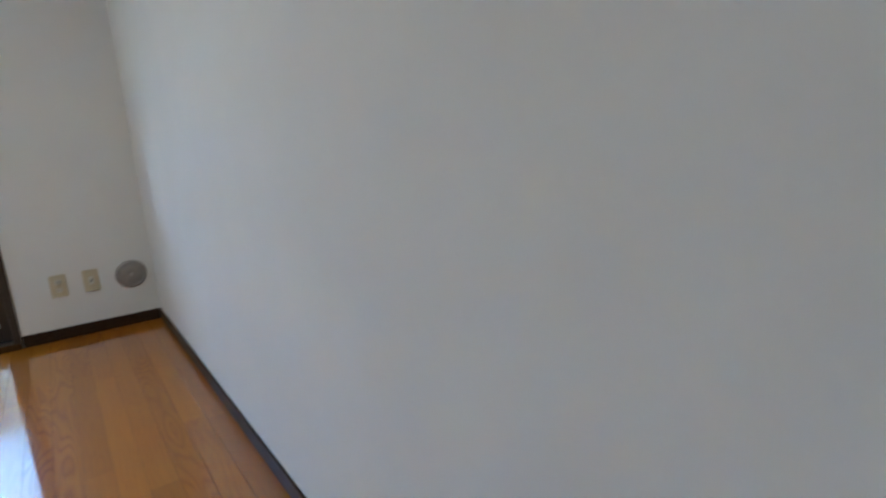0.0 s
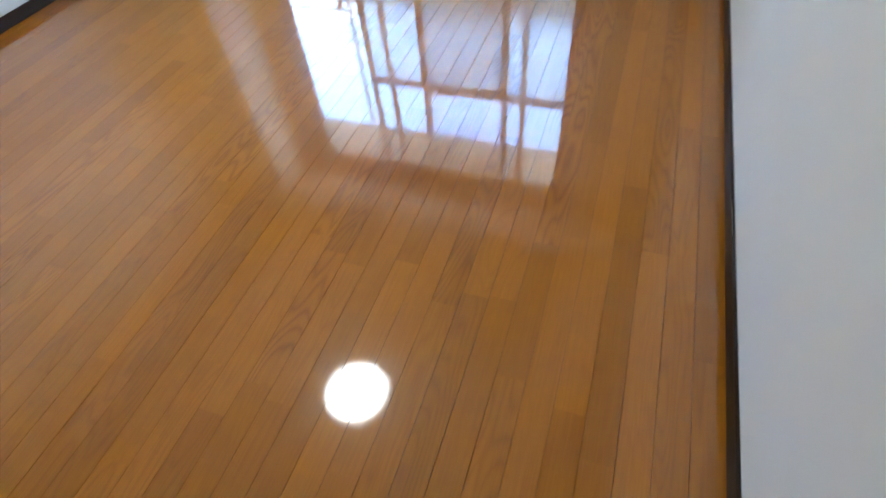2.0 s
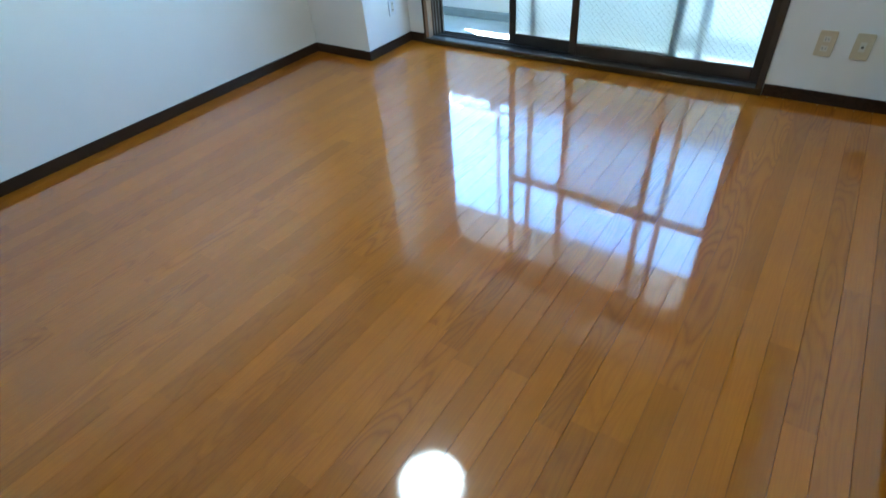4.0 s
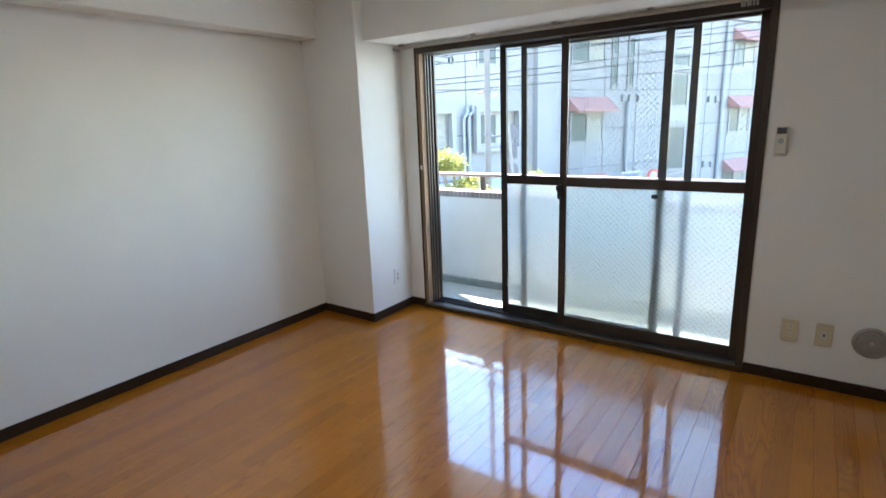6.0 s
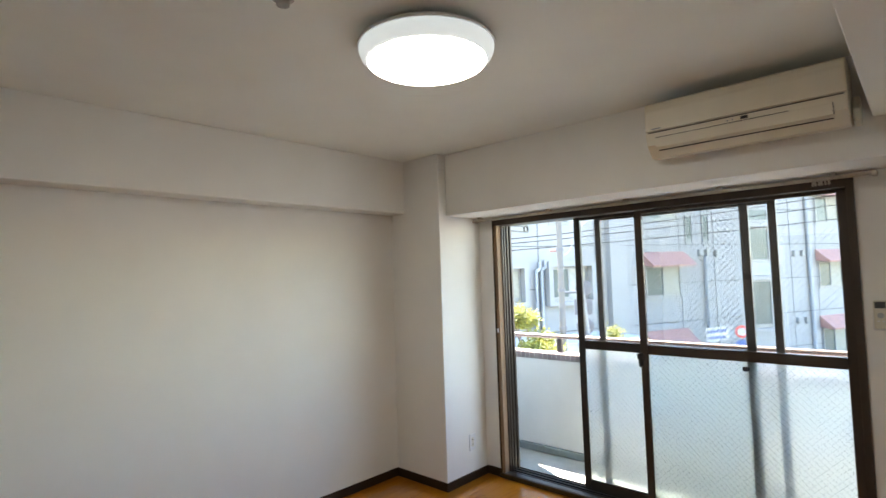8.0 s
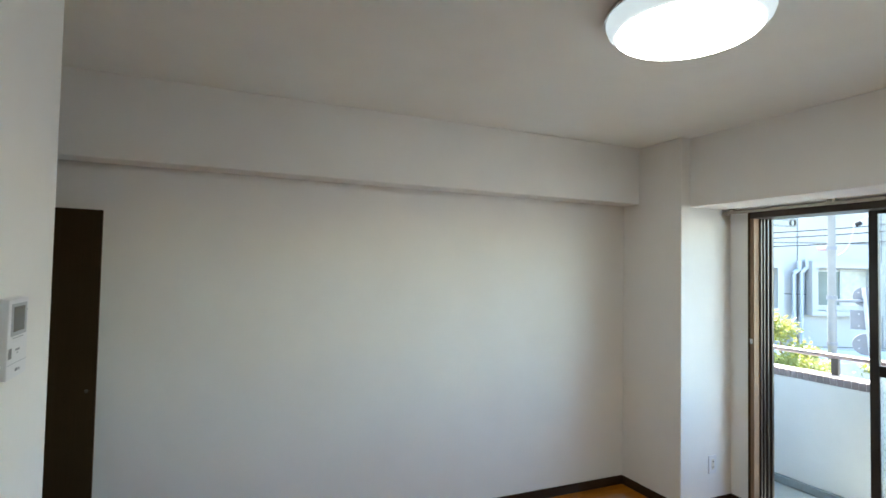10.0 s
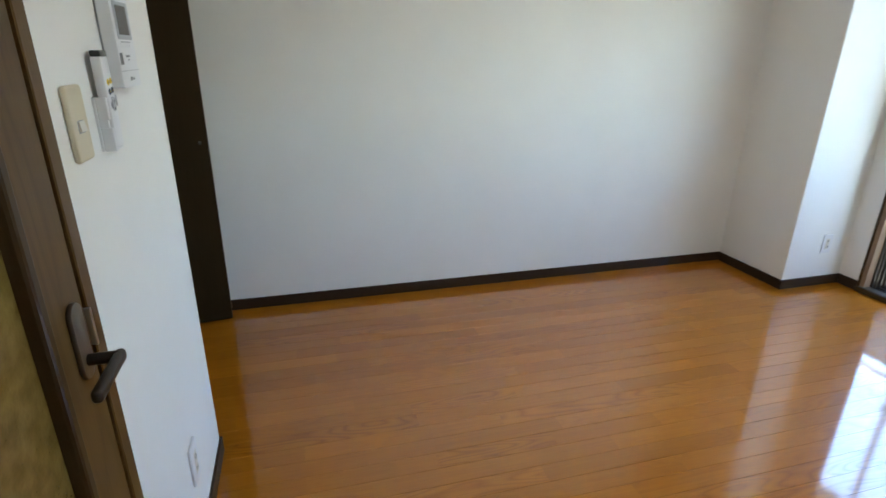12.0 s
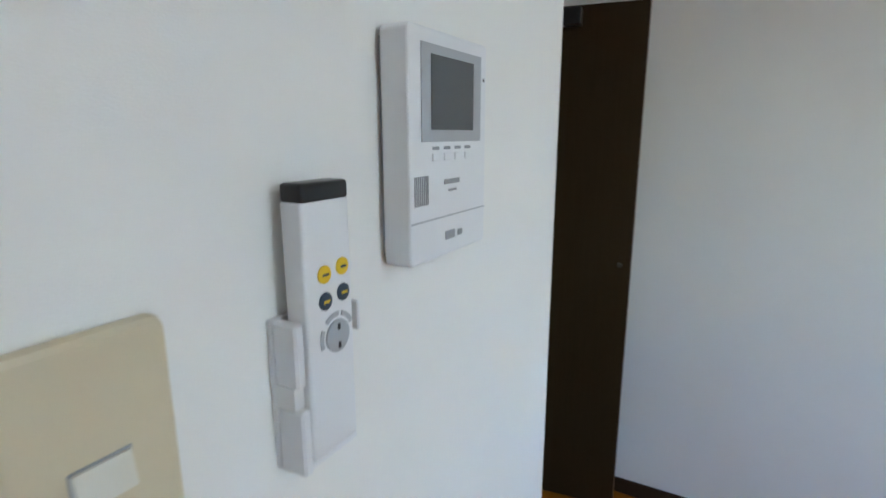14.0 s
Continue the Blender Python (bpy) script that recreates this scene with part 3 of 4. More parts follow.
vent = thing("wall_vent", (-0.115, YW, 0.212), "round metal wall vent beside the sockets", "vent")
part("flange", lathe(bmesh.new(), [(0.072, 0.0), (0.078, -0.004), (0.078, -0.008), (0.066, -0.014), (0.060, -0.011)], (-0.115, YW, 0.29), 48, "y"), VENTM, vent, smooth=True)
part("damper", lathe(bmesh.new(), [(0.059, -0.011), (0.056, -0.017), (0.02, -0.020), (0.004, -0.020)], (-0.115, YW, 0.29), 40, "y"), VENTM, vent, smooth=True)
part("knob", lathe(bmesh.new(), [(0.010, -0.0195), (0.010, -0.026), (0.003, -0.028)], (-0.115, YW, 0.29), 20, "y"), STEEL, vent, smooth=True)

# socket on the pillar's side
sp = thing("power_socket", (PX, 2.94, 0.22), "white power socket on the pillar's side", "socket")
part("plate", prism(bmesh.new(), shifted(rounded(0.07, 0.118, 0.006), 2.94, 0.278), "x", PX, PX + 0.007, 0.002), WHITE, sp)
part("insert", B(PX + 0.0065, PX + 0.0085, 2.928, 2.952, 0.245, 0.311, bevel=0.0008), IVORY2, sp)
for dz in (0.018, -0.018):
    for dy in (-0.005, 0.005):
        part("slot", B(PX + 0.008, PX + 0.0092, 2.94 + dy - 0.001, 2.94 + dy + 0.001, 0.278 + dz - 0.005, 0.278 + dz + 0.005), BLACK, sp)

# remote control of the air conditioner
rc = thing("wall_remote", (-0.582, YW, 1.19), "white air conditioner remote in its wall holder", "remote")
part("holder", B(-0.612, -0.552, YW - 0.014, YW, 1.19, 1.27, bevel=0.004), WHITE, rc)
part("remote_body", B(-0.607, -0.557, YW - 0.030, YW - 0.0145, 1.2, 1.332, bevel=0.004), IVORY2, rc)
part("display", B(-0.602, -0.562, YW - 0.0312, YW - 0.0295, 1.296, 1.326), SCREEN, rc, "dark display")
part("control_pad", lathe(bmesh.new(), [(0.013, 0.0), (0.013, -0.001), (0.011, -0.0016)], (-0.582, YW - 0.0299, 1.262), 28, "y"), GREY, rc, "round grey button", smooth=True)
for dx in (-0.591, -0.573):
    part("button", B(dx - 0.005, dx + 0.005, YW - 0.0312, YW - 0.0295, 1.232, 1.239, bevel=0.001), WHITE, rc)

# light switch on the door wall
sw = plate("light_switch", -1.683, 1.228, SY, "ivory light switch plate beside the door", "switch", IVORY, "door")
part("rocker", prism(bmesh.new(), [(SY + 0.009, 1.2145), (SY + 0.0142, 1.216), (SY + 0.0115, 1.2325), (SY + 0.009, 1.2325)], "x", -1.695, -1.671), IVORY2, sw, "pale rocker")
# Solid grey inset; the shadow round the rocker is put in as colour.
part("rocker_frame", B(-1.6961, -1.6699, SY + 0.0085, SY + 0.0099, 1.2133, 1.2337, bevel=0.0002), INK, sw, "grey inset painted as the shadow gap round the rocker")

# lamp remote in its holder
lr = thing("lamp_remote", (-1.8125, SY, 1.172), "white lamp remote control in a wall holder", "remote")
bm = bmesh.new()
box(bm, -1.8385, -1.7835, SY, SY + 0.005, 1.165, 1.262, bevel=0.001)
box(bm, -1.7910, -1.7835, SY + 0.005, SY + 0.0255, 1.165, 1.208, bevel=0.0015)
box(bm, -1.7910, -1.7835, SY + 0.005, SY + 0.020, 1.208, 1.222)
box(bm, -1.7910, -1.7835, SY + 0.005, SY + 0.0235, 1.222, 1.262, bevel=0.0015)
box(bm, -1.8385, -1.8355, SY + 0.005, SY + 0.018, 1.165, 1.243, bevel=0.001)
box(bm, -1.8385, -1.8355, SY + 0.005, SY + 0.027, 1.243, 1.263, bevel=0.001)
box(bm, -1.8355, -1.7910, SY + 0.005, SY + 0.023, 1.165, 1.169, bevel=0.001)
part("holder", bm, WHITE, lr)
part("remote_body", B(-1.8330, -1.7920, SY + 0.0085, SY + 0.0255, 1.171, 1.3312, bevel=0.0025, seg=3), WHITE, lr, smooth=True)
part("signal_cap", B(-1.8328, -1.7922, SY + 0.0087, SY + 0.0256, 1.3300, 1.3415, bevel=0.0025, seg=3), BLACK, lr, "black signal cap", smooth=True)
FR = SY + 0.0253
for x, z, m in ((-1.8075, 1.287, YELLOW), (-1.8235, 1.289, YELLOW), (-1.8075, 1.2705, NAVY), (-1.8235, 1.2725, NAVY)):
    knob = part("button", lathe(bmesh.new(), [(0.0055, 0), (0.0055, 0.001), (0.0042, 0.0017)], (x, FR, z), 20, "y"), m, lr, "yellow button" if m is YELLOW else "navy button", smooth=True)
    part("mark", B(x - 0.0026, x + 0.0026, FR + 0.0016, FR + 0.0019, z - 0.0008, z + 0.0008), NAVY if m is YELLOW else YELLOW, knob)
DXC = -1.8168
dial = part("dial", lathe(bmesh.new(), [(0.0105, 0), (0.0105, 0.0012), (0.0092, 0.0018)], (DXC, FR, 1.246), 32, "y"), GREY, lr, "grey round rocker button", smooth=True)
for dz in (0.006, -0.006):
    part("mark", B(DXC - 0.001, DXC + 0.001, FR + 0.0017, FR + 0.0022, 1.246 + dz - 0.002, 1.246 + dz + 0.002), BLACK, dial)
for a0 in (-20, 48, 108):
    pts = [(0.0155 * math.cos(radians(a)), 0.0155 * math.sin(radians(a))) for a in range(a0, a0 + 49, 8)]
    pts += [(0.0125 * math.cos(radians(a)), 0.0125 * math.sin(radians(a))) for a in range(a0 + 48, a0 - 1, -8)]
    part("arc_button", prism(bmesh.new(), shifted(pts, DXC, 1.246), "y", FR, FR + 0.0008), GREY, lr)

# intercom
ic = thing("intercom", (-1.964, SY, 1.27), "white video intercom station on the wall", "intercom")
part("back_plate", B(-2.018, -1.903, SY, SY + 0.004, 1.276, 1.436), GREY, ic)
part("body", prism(bmesh.new(), shifted(rounded(0.127, 0.173, 0.005), -1.9615, 1.3565), "y", SY + 0.004, SY + 0.028, 0.002), WHITE, ic)
IY = SY + 0.0278
part("bezel", B(-2.012, -1.914, IY, IY + 0.001, 1.362, 1.432), GREY, ic, "grey screen surround")
part("display", B(-1.997, -1.927, IY + 0.0008, IY + 0.0014, 1.371, 1.425), SCREEN, ic, "dark display")
for i in range(4):
    x = -1.935 - i * 0.0178
    part("button", B(x - 0.0055, x + 0.0055, IY, IY + 0.0012, 1.3475, 1.3535, bevel=0.0004), WHITE, ic)
    part("caption", B(x - 0.005, x + 0.005, IY, IY + 0.0006, 1.3560, 1.3585), INK, ic)
for i in range(8):
    x = -1.9045 - i * 0.0026
    part("speaker_slot", B(x - 0.0006, x + 0.0006, IY, IY + 0.0006, 1.315, 1.337), INK, ic)
part("maker_mark", B(-1.974, -1.948, IY, IY + 0.0006, 1.3285, 1.3325), INK, ic)
part("model_mark", B(-1.969, -1.955, IY, IY + 0.0006, 1.3225, 1.3243), INK, ic)
part("seam", B(-2.0238, -1.8992, IY, IY + 0.0004, 1.302, 1.3032), GREY, ic)
part("talk_caption", B(-1.966, -1.95, IY, IY + 0.0006, 1.283, 1.29), INK, ic)
part("talk_caption", B(-1.979, -1.971, IY, IY + 0.0006, 1.2835, 1.2885), INK, ic)
part("microphone", B(-2.0195, -2.0175, IY, IY + 0.0006, 1.412, 1.415), BLACK, ic)

# socket low on the door wall
so = plate("power_socket", -1.965, 0.28, SY, "white power socket low on the door wall", "socket", WHITE, "door")
part("insert", B(-1.978, -1.952, SY + 0.0085, SY + 0.0105, 0.245, 0.315, bevel=0.0008), IVORY2, so)
for dz in (0.018, -0.018):
    for dx in (-0.005, 0.005):
        part("slot", B(-1.965 + dx - 0.001, -1.965 + dx + 0.001, SY + 0.0098, SY + 0.0112, 0.28 + dz - 0.005, 0.28 + dz + 0.005), BLACK, so)

# ---- room door ----
door = thing("door_1", (-1.14, SY, 0), "closed brown wooden door with a dark lever handle", "door", kind="structure")
part("casing", B(-1.573, -1.536, SY - 0.12, SY + 0.012, 0, 1.84, bevel=0.002), DOOR, door)
part("casing", B(-0.742, -0.70, SY - 0.12, SY + 0.012, 0, 1.84, bevel=0.002), DOOR, door)
part("casing", B(-1.536, -0.742, SY - 0.12, SY + 0.012, 1.80, 1.84, bevel=0.002), DOOR, door)
DY = SY + 0.009
leaf = part("leaf", B(-1.529, -1.413, DY - 0.036, DY, 0.008, 1.795, bevel=0.003), DOOR, door)
part("stile", B(-0.87, -0.748, DY - 0.036, DY, 0.008, 1.795, bevel=0.003), DOOR, leaf)
part("rail", B(-1.413, -0.87, DY - 0.036, DY, 1.66, 1.795, bevel=0.003), DOOR, leaf)
part("rail", B(-1.413, -0.87, DY - 0.036, DY, 0.008, 0.22, bevel=0.003), DOOR, leaf)
for x0, x1, z0, z1 in ((-1.413, -1.388, 0.22, 1.66), (-0.895, -0.87, 0.22, 1.66), (-1.388, -0.895, 1.635, 1.66), (-1.388, -0.895, 0.22, 0.245)):
    part("moulding", B(x0, x1, DY - 0.02, DY + 0.007, z0, z1, bevel=0.006, seg=2), TRIM, leaf)
part("pane", B(-1.388, -0.895, DY - 0.022, DY - 0.014, 0.245, 1.635), AMBER, leaf, "amber figured glass pane, warm light from behind painted in")
# Black strip behind the leaf's edge: the gap's shade put in as colour.
part("stop", B(-1.536, -1.522, SY - 0.06, SY - 0.04, 0, 1.80), BLACK, door)
lever = part("escutcheon", prism(bmesh.new(), shifted(rounded(0.042, 0.125, 0.0205, 8), -1.484, 0.933), "y", DY, DY + 0.008, 0.002), ROSE, leaf, "oval bronze handle plate", smooth=True)
bm = bmesh.new()
rod(bm, (-1.484, DY + 0.006, 0.901), (-1.484, DY + 0.05, 0.901), 0.0095, n=20)
part("handle_neck", bm, LEVER, leaf, smooth=True)
bm = bmesh.new()
box(bm, -1.496, -1.375, DY + 0.042, DY + 0.057, 0.890, 0.910, bevel=0.006, seg=3)
part("lever_handle", bm, LEVER, leaf, "dark lever handle", smooth=True)
part("strike_plate", B(-1.5365, -1.531, SY - 0.02, SY + 0.0165, 0.90, 0.965, bevel=0.001), STEEL, door, "bright strike plate")

# ---- dark door standing open against the long wall ----
open_door = new("open_door")
tagged(open_door, "dark brown wooden door standing open against the wall", "door")
ORIGIN[open_door] = Vector((0, 0, 0))
LW = 0.74
body = part("leaf", B(0, 0.034, -LW, 0, 0.008, 1.764, bevel=0.002), DARKDOOR, open_door)
# Thin pale strip: the dark leaf's edge is coloured as though light fell on it.
part("edge_band", B(0.002, 0.032, 0.0003, 0.0018, 0.01, 1.762), JAMB, open_door, "leaf edge painted lighter, as if lit")
bm = bmesh.new()
rod(bm, (0.033, -0.035, 0.935), (0.040, -0.035, 0.935), 0.008, n=16)
part("keyhole_rose", bm, LEVER, open_door)
bm = B(0.034, 0.075, -0.42, -0.20, 1.70, 1.755, bevel=0.004)
part("door_closer", bm, BLACK, open_door, "black door closer")
open_door.matrix_world = pose(-3.402, -0.566, 0, 0, 0, 8)

# ---- balcony ----
BZF, BYP = -0.065, 3.95
structure("balcony_floor", B(-4.2, 1.2, YO, 4.12, BZF - 0.15, BZF), BALFLOOR, "grey sheet balcony floor", "floor")
structure("balcony_ceiling", B(-4.2, 1.2, YO, 4.12, 2.20, 2.40), BALCEIL, "white painted balcony ceiling", "ceiling")
structure("facade_wall", B(-4.2, -3.62, YO - 0.14, YO, -0.2, 2.5), PARAPET, "white rendered outer wall", "wall")
structure("balcony_partition", B(-3.55, -3.47, YO, BYP, BZF, 2.2), PARAPET, "white balcony side wall", "wall")
structure("balcony_end", B(1.1, 1.2, YO, BYP, BZF, 2.2), PARAPET, "white balcony end wall", "wall")
structure("balcony_upstand", B(-3.47, 1.1, BYP - 0.035, BYP, BZF, -0.003, bevel=0.006), KERB, "grey waterproof upstand along the parapet", "upstand")
parapet = thing("balcony_parapet", (-1.5, 4.06, BZF), "white rendered parapet with a tiled cap", "parapet", kind="structure")
part("wall", B(-4.2, 1.2, BYP, 4.12, BZF, 0.745), PARAPET, parapet)
part("cap", B(-4.2, 1.2, BYP + 0.004, 4.116, 0.745, 0.80), PARAPET, parapet)
hand = thing("balcony_rail", (-1.5, 4.06, 0.80), "brown metal handrail on the parapet", "railing", kind="structure")
bm = bmesh.new()
rod(bm, (-4.2, 4.06, 0.94), (1.2, 4.06, 0.94), 0.019, n=16)
part("handrail", bm, RAILMETAL, hand, smooth=True)
for x in (-4.05, -2.85, -1.65, -0.45, 0.75):
    part("post", B(x - 0.025, x + 0.025, 4.045, 4.075, 0.80, 0.925, bevel=0.003), BRONZE, hand)
hook = thing("laundry_bracket", (-2.93, YO, 1.86), "black laundry pole bracket on the outer wall", "bracket")
part("mount", B(-2.955, -2.905, YO, YO + 0.012, 1.84, 1.95, bevel=0.003), BLACK, hook)
bm = bmesh.new()
for z in (1.870, 1.915):
    box(bm, -2.937, -2.923, YO + 0.012, YO + 0.41, z - 0.006, z + 0.006, bevel=0.001)
part("arm", bm, BLACK, hook)
bm = bmesh.new()
r0, r1 = 0.022, 0.034
n = 24
for k in range(n):
    a, b = 2 * math.pi * k / n, 2 * math.pi * (k + 1) / n
    quad = []
    for x in (-2.937, -2.923):
        for r in (r0, r1):
            for ang in (a, b):
                quad.append(bm.verts.new((x, YO + 0.425 + r * math.cos(ang), 1.8975 + r * math.sin(ang))))
    bmesh.ops.convex_hull(bm, input=quad)
part("ring", bm, BLACK, hook)

# ---- street ----
structure("ground", B(-400, 400, 4.6, 800, -3.4, -3.2), ASPHALT, "grey asphalt street below the balcony", "road")
own = thing("own_building", (-1.5, 3.3, -3.2), "white rendered flats around the room", "building", kind="structure")
part("lower_wall", B(-9, 6, 3.9, 4.12, -3.4, BZF - 0.15), PARAPET, own)

P0 = Vector((-8.07, 19.16, 0))
DIR = Vector((0.418, 0.908, 0)).normalized()
FACE = Matrix(((DIR.x, -DIR.y, 0, P0.x), (DIR.y, DIR.x, 0, P0.y), (0, 0, 1, 0), (0, 0, 0, 1)))
# local axes of the building opposite: x along its front, -y out of it, z up
far = new("building_opposite")
tagged(far, "pale concrete three-storey building with red awnings", "building", kind="structure")
ORIGIN[far] = Vector((0, 0, 0))
part("wall", B(-11, 16, 0.02, 8, -3.3, 5.4), JOINT, far)


def far_window(u0, u1, z0, z1, style="plain", panes=2):
    """A far window: frame, panes and, by style, an awning above it or a box bay round it."""
    w = part("window", B(u0, u1, -0.03, 0.0, z0 - 0.08, z0), FARFRAME, far)
    if style == "bay":
        bm = bmesh.new()
        box(bm, u0 - 0.18, u0 - 0.02, -0.30, -0.02, z0 - 0.22, z1 + 0.22)
        box(bm, u1 + 0.02, u1 + 0.18, -0.30, -0.02, z0 - 0.22, z1 + 0.22)
        box(bm, u0 - 0.02, u1 + 0.02, -0.30, -0.02, z1 + 0.04, z1 + 0.22)
        box(bm, u0 - 0.02, u1 + 0.02, -0.30, -0.02, z0 - 0.22, z0 - 0.09)
        part("bay", bm, CONCRETE, w)
    bm = bmesh.new()
    edge = 0.06 if u1 - u0 > 0.6 else 0.03
    uprights = [(u0, u0 + edge), (u1 - edge, u1)]
    if panes == 2:
        uprights.append(((u0 + u1) / 2 - 0.03, (u0 + u1) / 2 + 0.03))
    for a, b in uprights:
        box(bm, a, b, -0.05, -0.004, z0, z1)
    box(bm, u0 + 0.06, u1 - 0.06, -0.045, -0.004, z1 - 0.06, z1)
    box(bm, u0 + 0.06, u1 - 0.06, -0.045, -0.004, z0, z0 + 0.06)
    part("frame", bm, FARFRAME, w)
    half = (u0 + u1) / 2
    if panes == 1:
        part("pane", B(u0 + edge, u1 - edge, -0.02, -0.012, z0 + 0.06, z1 - 0.06), FARGLASS, w)
        return
    part("pane", B(u0 + 0.06, half - 0.03, -0.02, -0.012, z0 + 0.06, z1 - 0.06), FARGLASS, w)
    part("pane", B(half + 0.03, u1 - 0.06, -0.02, -0.012, z0 + 0.06, z1 - 0.06), CURTAIN if style != "plain" else FARGLASS, w)
    if style == "awning":
        bm = bmesh.new()
        prism(bm, [(-0.02, z1 + 0.55), (-0.02, z1 + 0.06), (-0.62, z1 - 0.02), (-0.62, z1 + 0.05)], "x", u0 - 0.15, u1 + 0.25)
        part("awning", bm, AWNING, w, "faded red cloth awning")


for z in (3.4, 0.49, -2.43):
    far_window(0.03, 1.76, z, z + 1.13, "awning")
    far_window(9.95, 11.55, z, z + 1.13, "awning")
far_window(-6.6, -5.3, 0.68, 1.65, "bay")
far_window(-4.16, -2.6, 0.62, 1.68, "bay")
far_window(-4.1, -3.3, 3.2, 4.3)
for u in (2.12, 3.01):
    far_window(u, u + 0.35, 2.54, 3.58, panes=1)
    far_window(u, u + 0.35, 3.71, 4.4, panes=1)
for z0, z1 in ((3.38, 3.92), (1.74, 3.11), (-0.95, 0.92)):
    far_window(5.64, 6.81, z0, z1, panes=1)
for z0, z1 in ((3.13, 3.29), (0.94, 1.12), (-1.2, -1.04)):
    part("stair_slab", B(5.5, 6.95, -0.16, 0.0, z0, z1, bevel=0.01), CONCRETE, far)
part("stair_panel", B(5.66, 6.79, -0.04, -0.006, 1.14, 1.64), PIPE, far)


def far_pipe(u, z0, z1, r=0.06, top=False):
    bm = bmesh.new()
    rod(bm, (u, -0.12, z0), (u, -0.12, z1), r, n=10)
    for k in range(int((z1 - z0) / 1.2)):
        rod(bm, (u, -0.12, z0 + 0.5 + 1.2 * k), (u, -0.12, z0 + 0.56 + 1.2 * k), r * 1.35, n=10)
    if top:
        rod(bm, (u, -0.12, z1), (u + 0.16, -0.12, z1 + 0.12), r * 1.2, n=10)
        rod(bm, (u + 0.16, -0.12, z1 + 0.1), (u + 0.16, -0.12, z1 + 0.35), r * 1.2, n=10)
    part("downpipe", bm, PIPE, far)


far_pipe(9.25, -3.2, 5.3, 0.08)
far_pipe(3.03, -3.2, 1.98, 0.07)
far_pipe(-4.74, -3.2, 1.55, 0.05, True)
far_pipe(-4.52, -3.2, 1.6, 0.05, True)
for u, z in ((2.72, 1.98), (3.12, 1.98), (3.63, 1.95), (8.27, 1.88), (8.8, 1.88), (8.24, -0.98), (8.8, -1.02)):
    part("vent_hood", B(u, u + 0.2, -0.12, 0.0, z, z + 0.26, bevel=0.02), FARFRAME, far)
part("column", B(-1.72, -0.98, -0.25, 0.0, -3.3, 5.4), CONCRETE, far)
part("roof_edge", B(-11, 16, -0.12, 0.3, 5.4, 5.75), CONCRETE, far)
far.matrix_world = FACE

# utility pole with mirror and signs
pole = thing("utility_pole", (-5.93, 9.46, -3.2), "pale concrete utility pole on the street", "pole")
bm = bmesh.new()
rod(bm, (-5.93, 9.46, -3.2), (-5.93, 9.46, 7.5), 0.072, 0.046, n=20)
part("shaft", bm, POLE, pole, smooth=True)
for z in (0.35, 1.12, 1.95):
    bm = bmesh.new()
    rod(bm, (-5.93, 9.46, z), (-5.93, 9.46, z + 0.06), 0.078, n=20)
    part("band", bm, SIGNBACK, pole)
part("cross_arm", B(-6.05, -5.2, 9.40, 9.46, 4.4, 4.48), POSTMETAL, pole)
bm = bmesh.new()
rod(bm, (-6.12, 9.40, 1.97), (-5.93, 9.46, 1.97), 0.03, n=8)
part("insulator", bm, AWNING, pole)
bm = bmesh.new()
drop = [(0.10, 1.87), (0.17, 1.92), (0.24, 2.05), (0.29, 2.25), (0.30, 2.37), (0.45, 2.47), (0.68, 2.60)]
for (u0, z0), (u1, z1) in zip(drop, drop[1:]):
    rod(bm, (-5.93 + 0.87 * u0, 9.46 + 0.5 * u0, z0), (-5.93 + 0.87 * u1, 9.46 + 0.5 * u1, z1), 0.009, n=6)
part("drop_wire", bm, POSTMETAL, pole, "pale drop wire")
bm = bmesh.new()
rod(bm, (-5.65, 9.61, 2.36), (-5.58, 9.65, 2.40), 0.035, n=10)
part("clamp", bm, CABLE, pole, "dark wire clamp")
sign = thing("road_mirror", (-5.69, 9.95, -3.2), "grey road mirror and sign backs on a post", "road sign")
bm = bmesh.new()
rod(bm, (-5.30, 9.91, -3.2), (-5.69, 9.90, 1.33), 0.027, n=12)
part("post", bm, POSTMETAL, sign)
fx = Vector((-0.55, 0.83, 0)).normalized()


def disc(cx, cy, cz, r, name, mat, parent):
    bm = bmesh.new()
    c = Vector((cx, cy, cz))
    rod(bm, c, c + fx * 0.03, r, n=32)
    return part(name, bm, mat, parent)


disc(-5.70, 9.97, 1.17, 0.17, "mirror_back", SIGNBACK, sign)
disc(-5.70, 9.97, 0.37, 0.18, "round_sign", SIGNBACK, sign)
bm = B(-0.18, 0.18, 0, 0.02, 0.62, 0.94)
bmesh.ops.transform(bm, verts=bm.verts, matrix=Matrix.Translation((-5.72, 9.96, 0)) @ Matrix.Rotation(math.atan2(fx.y, fx.x) - math.pi / 2, 4, "Z"))
part("panel_sign", bm, SIGNBACK, sign)
bm = bmesh.new()
rod(bm, (-5.93, 9.46, 1.1), (-5.70, 9.94, 1.1), 0.026, n=10)
part("arm", bm, SIGNBACK, sign)

for cz, dz in ((1.17, 0.07), (0.78, 0.1), (0.37, 0.07)):
    for du in (-0.09, 0.09):
        for sz in (-dz, dz):
            c = Vector((-5.70, 9.97, cz + sz)) + Vector((0.83, 0.55, 0)) * du
            bm = bmesh.new()
            rod(bm, c - fx * 0.02, c + fx * 0.005, 0.012, n=8)
            part("bolt", bm, POSTMETAL, sign)

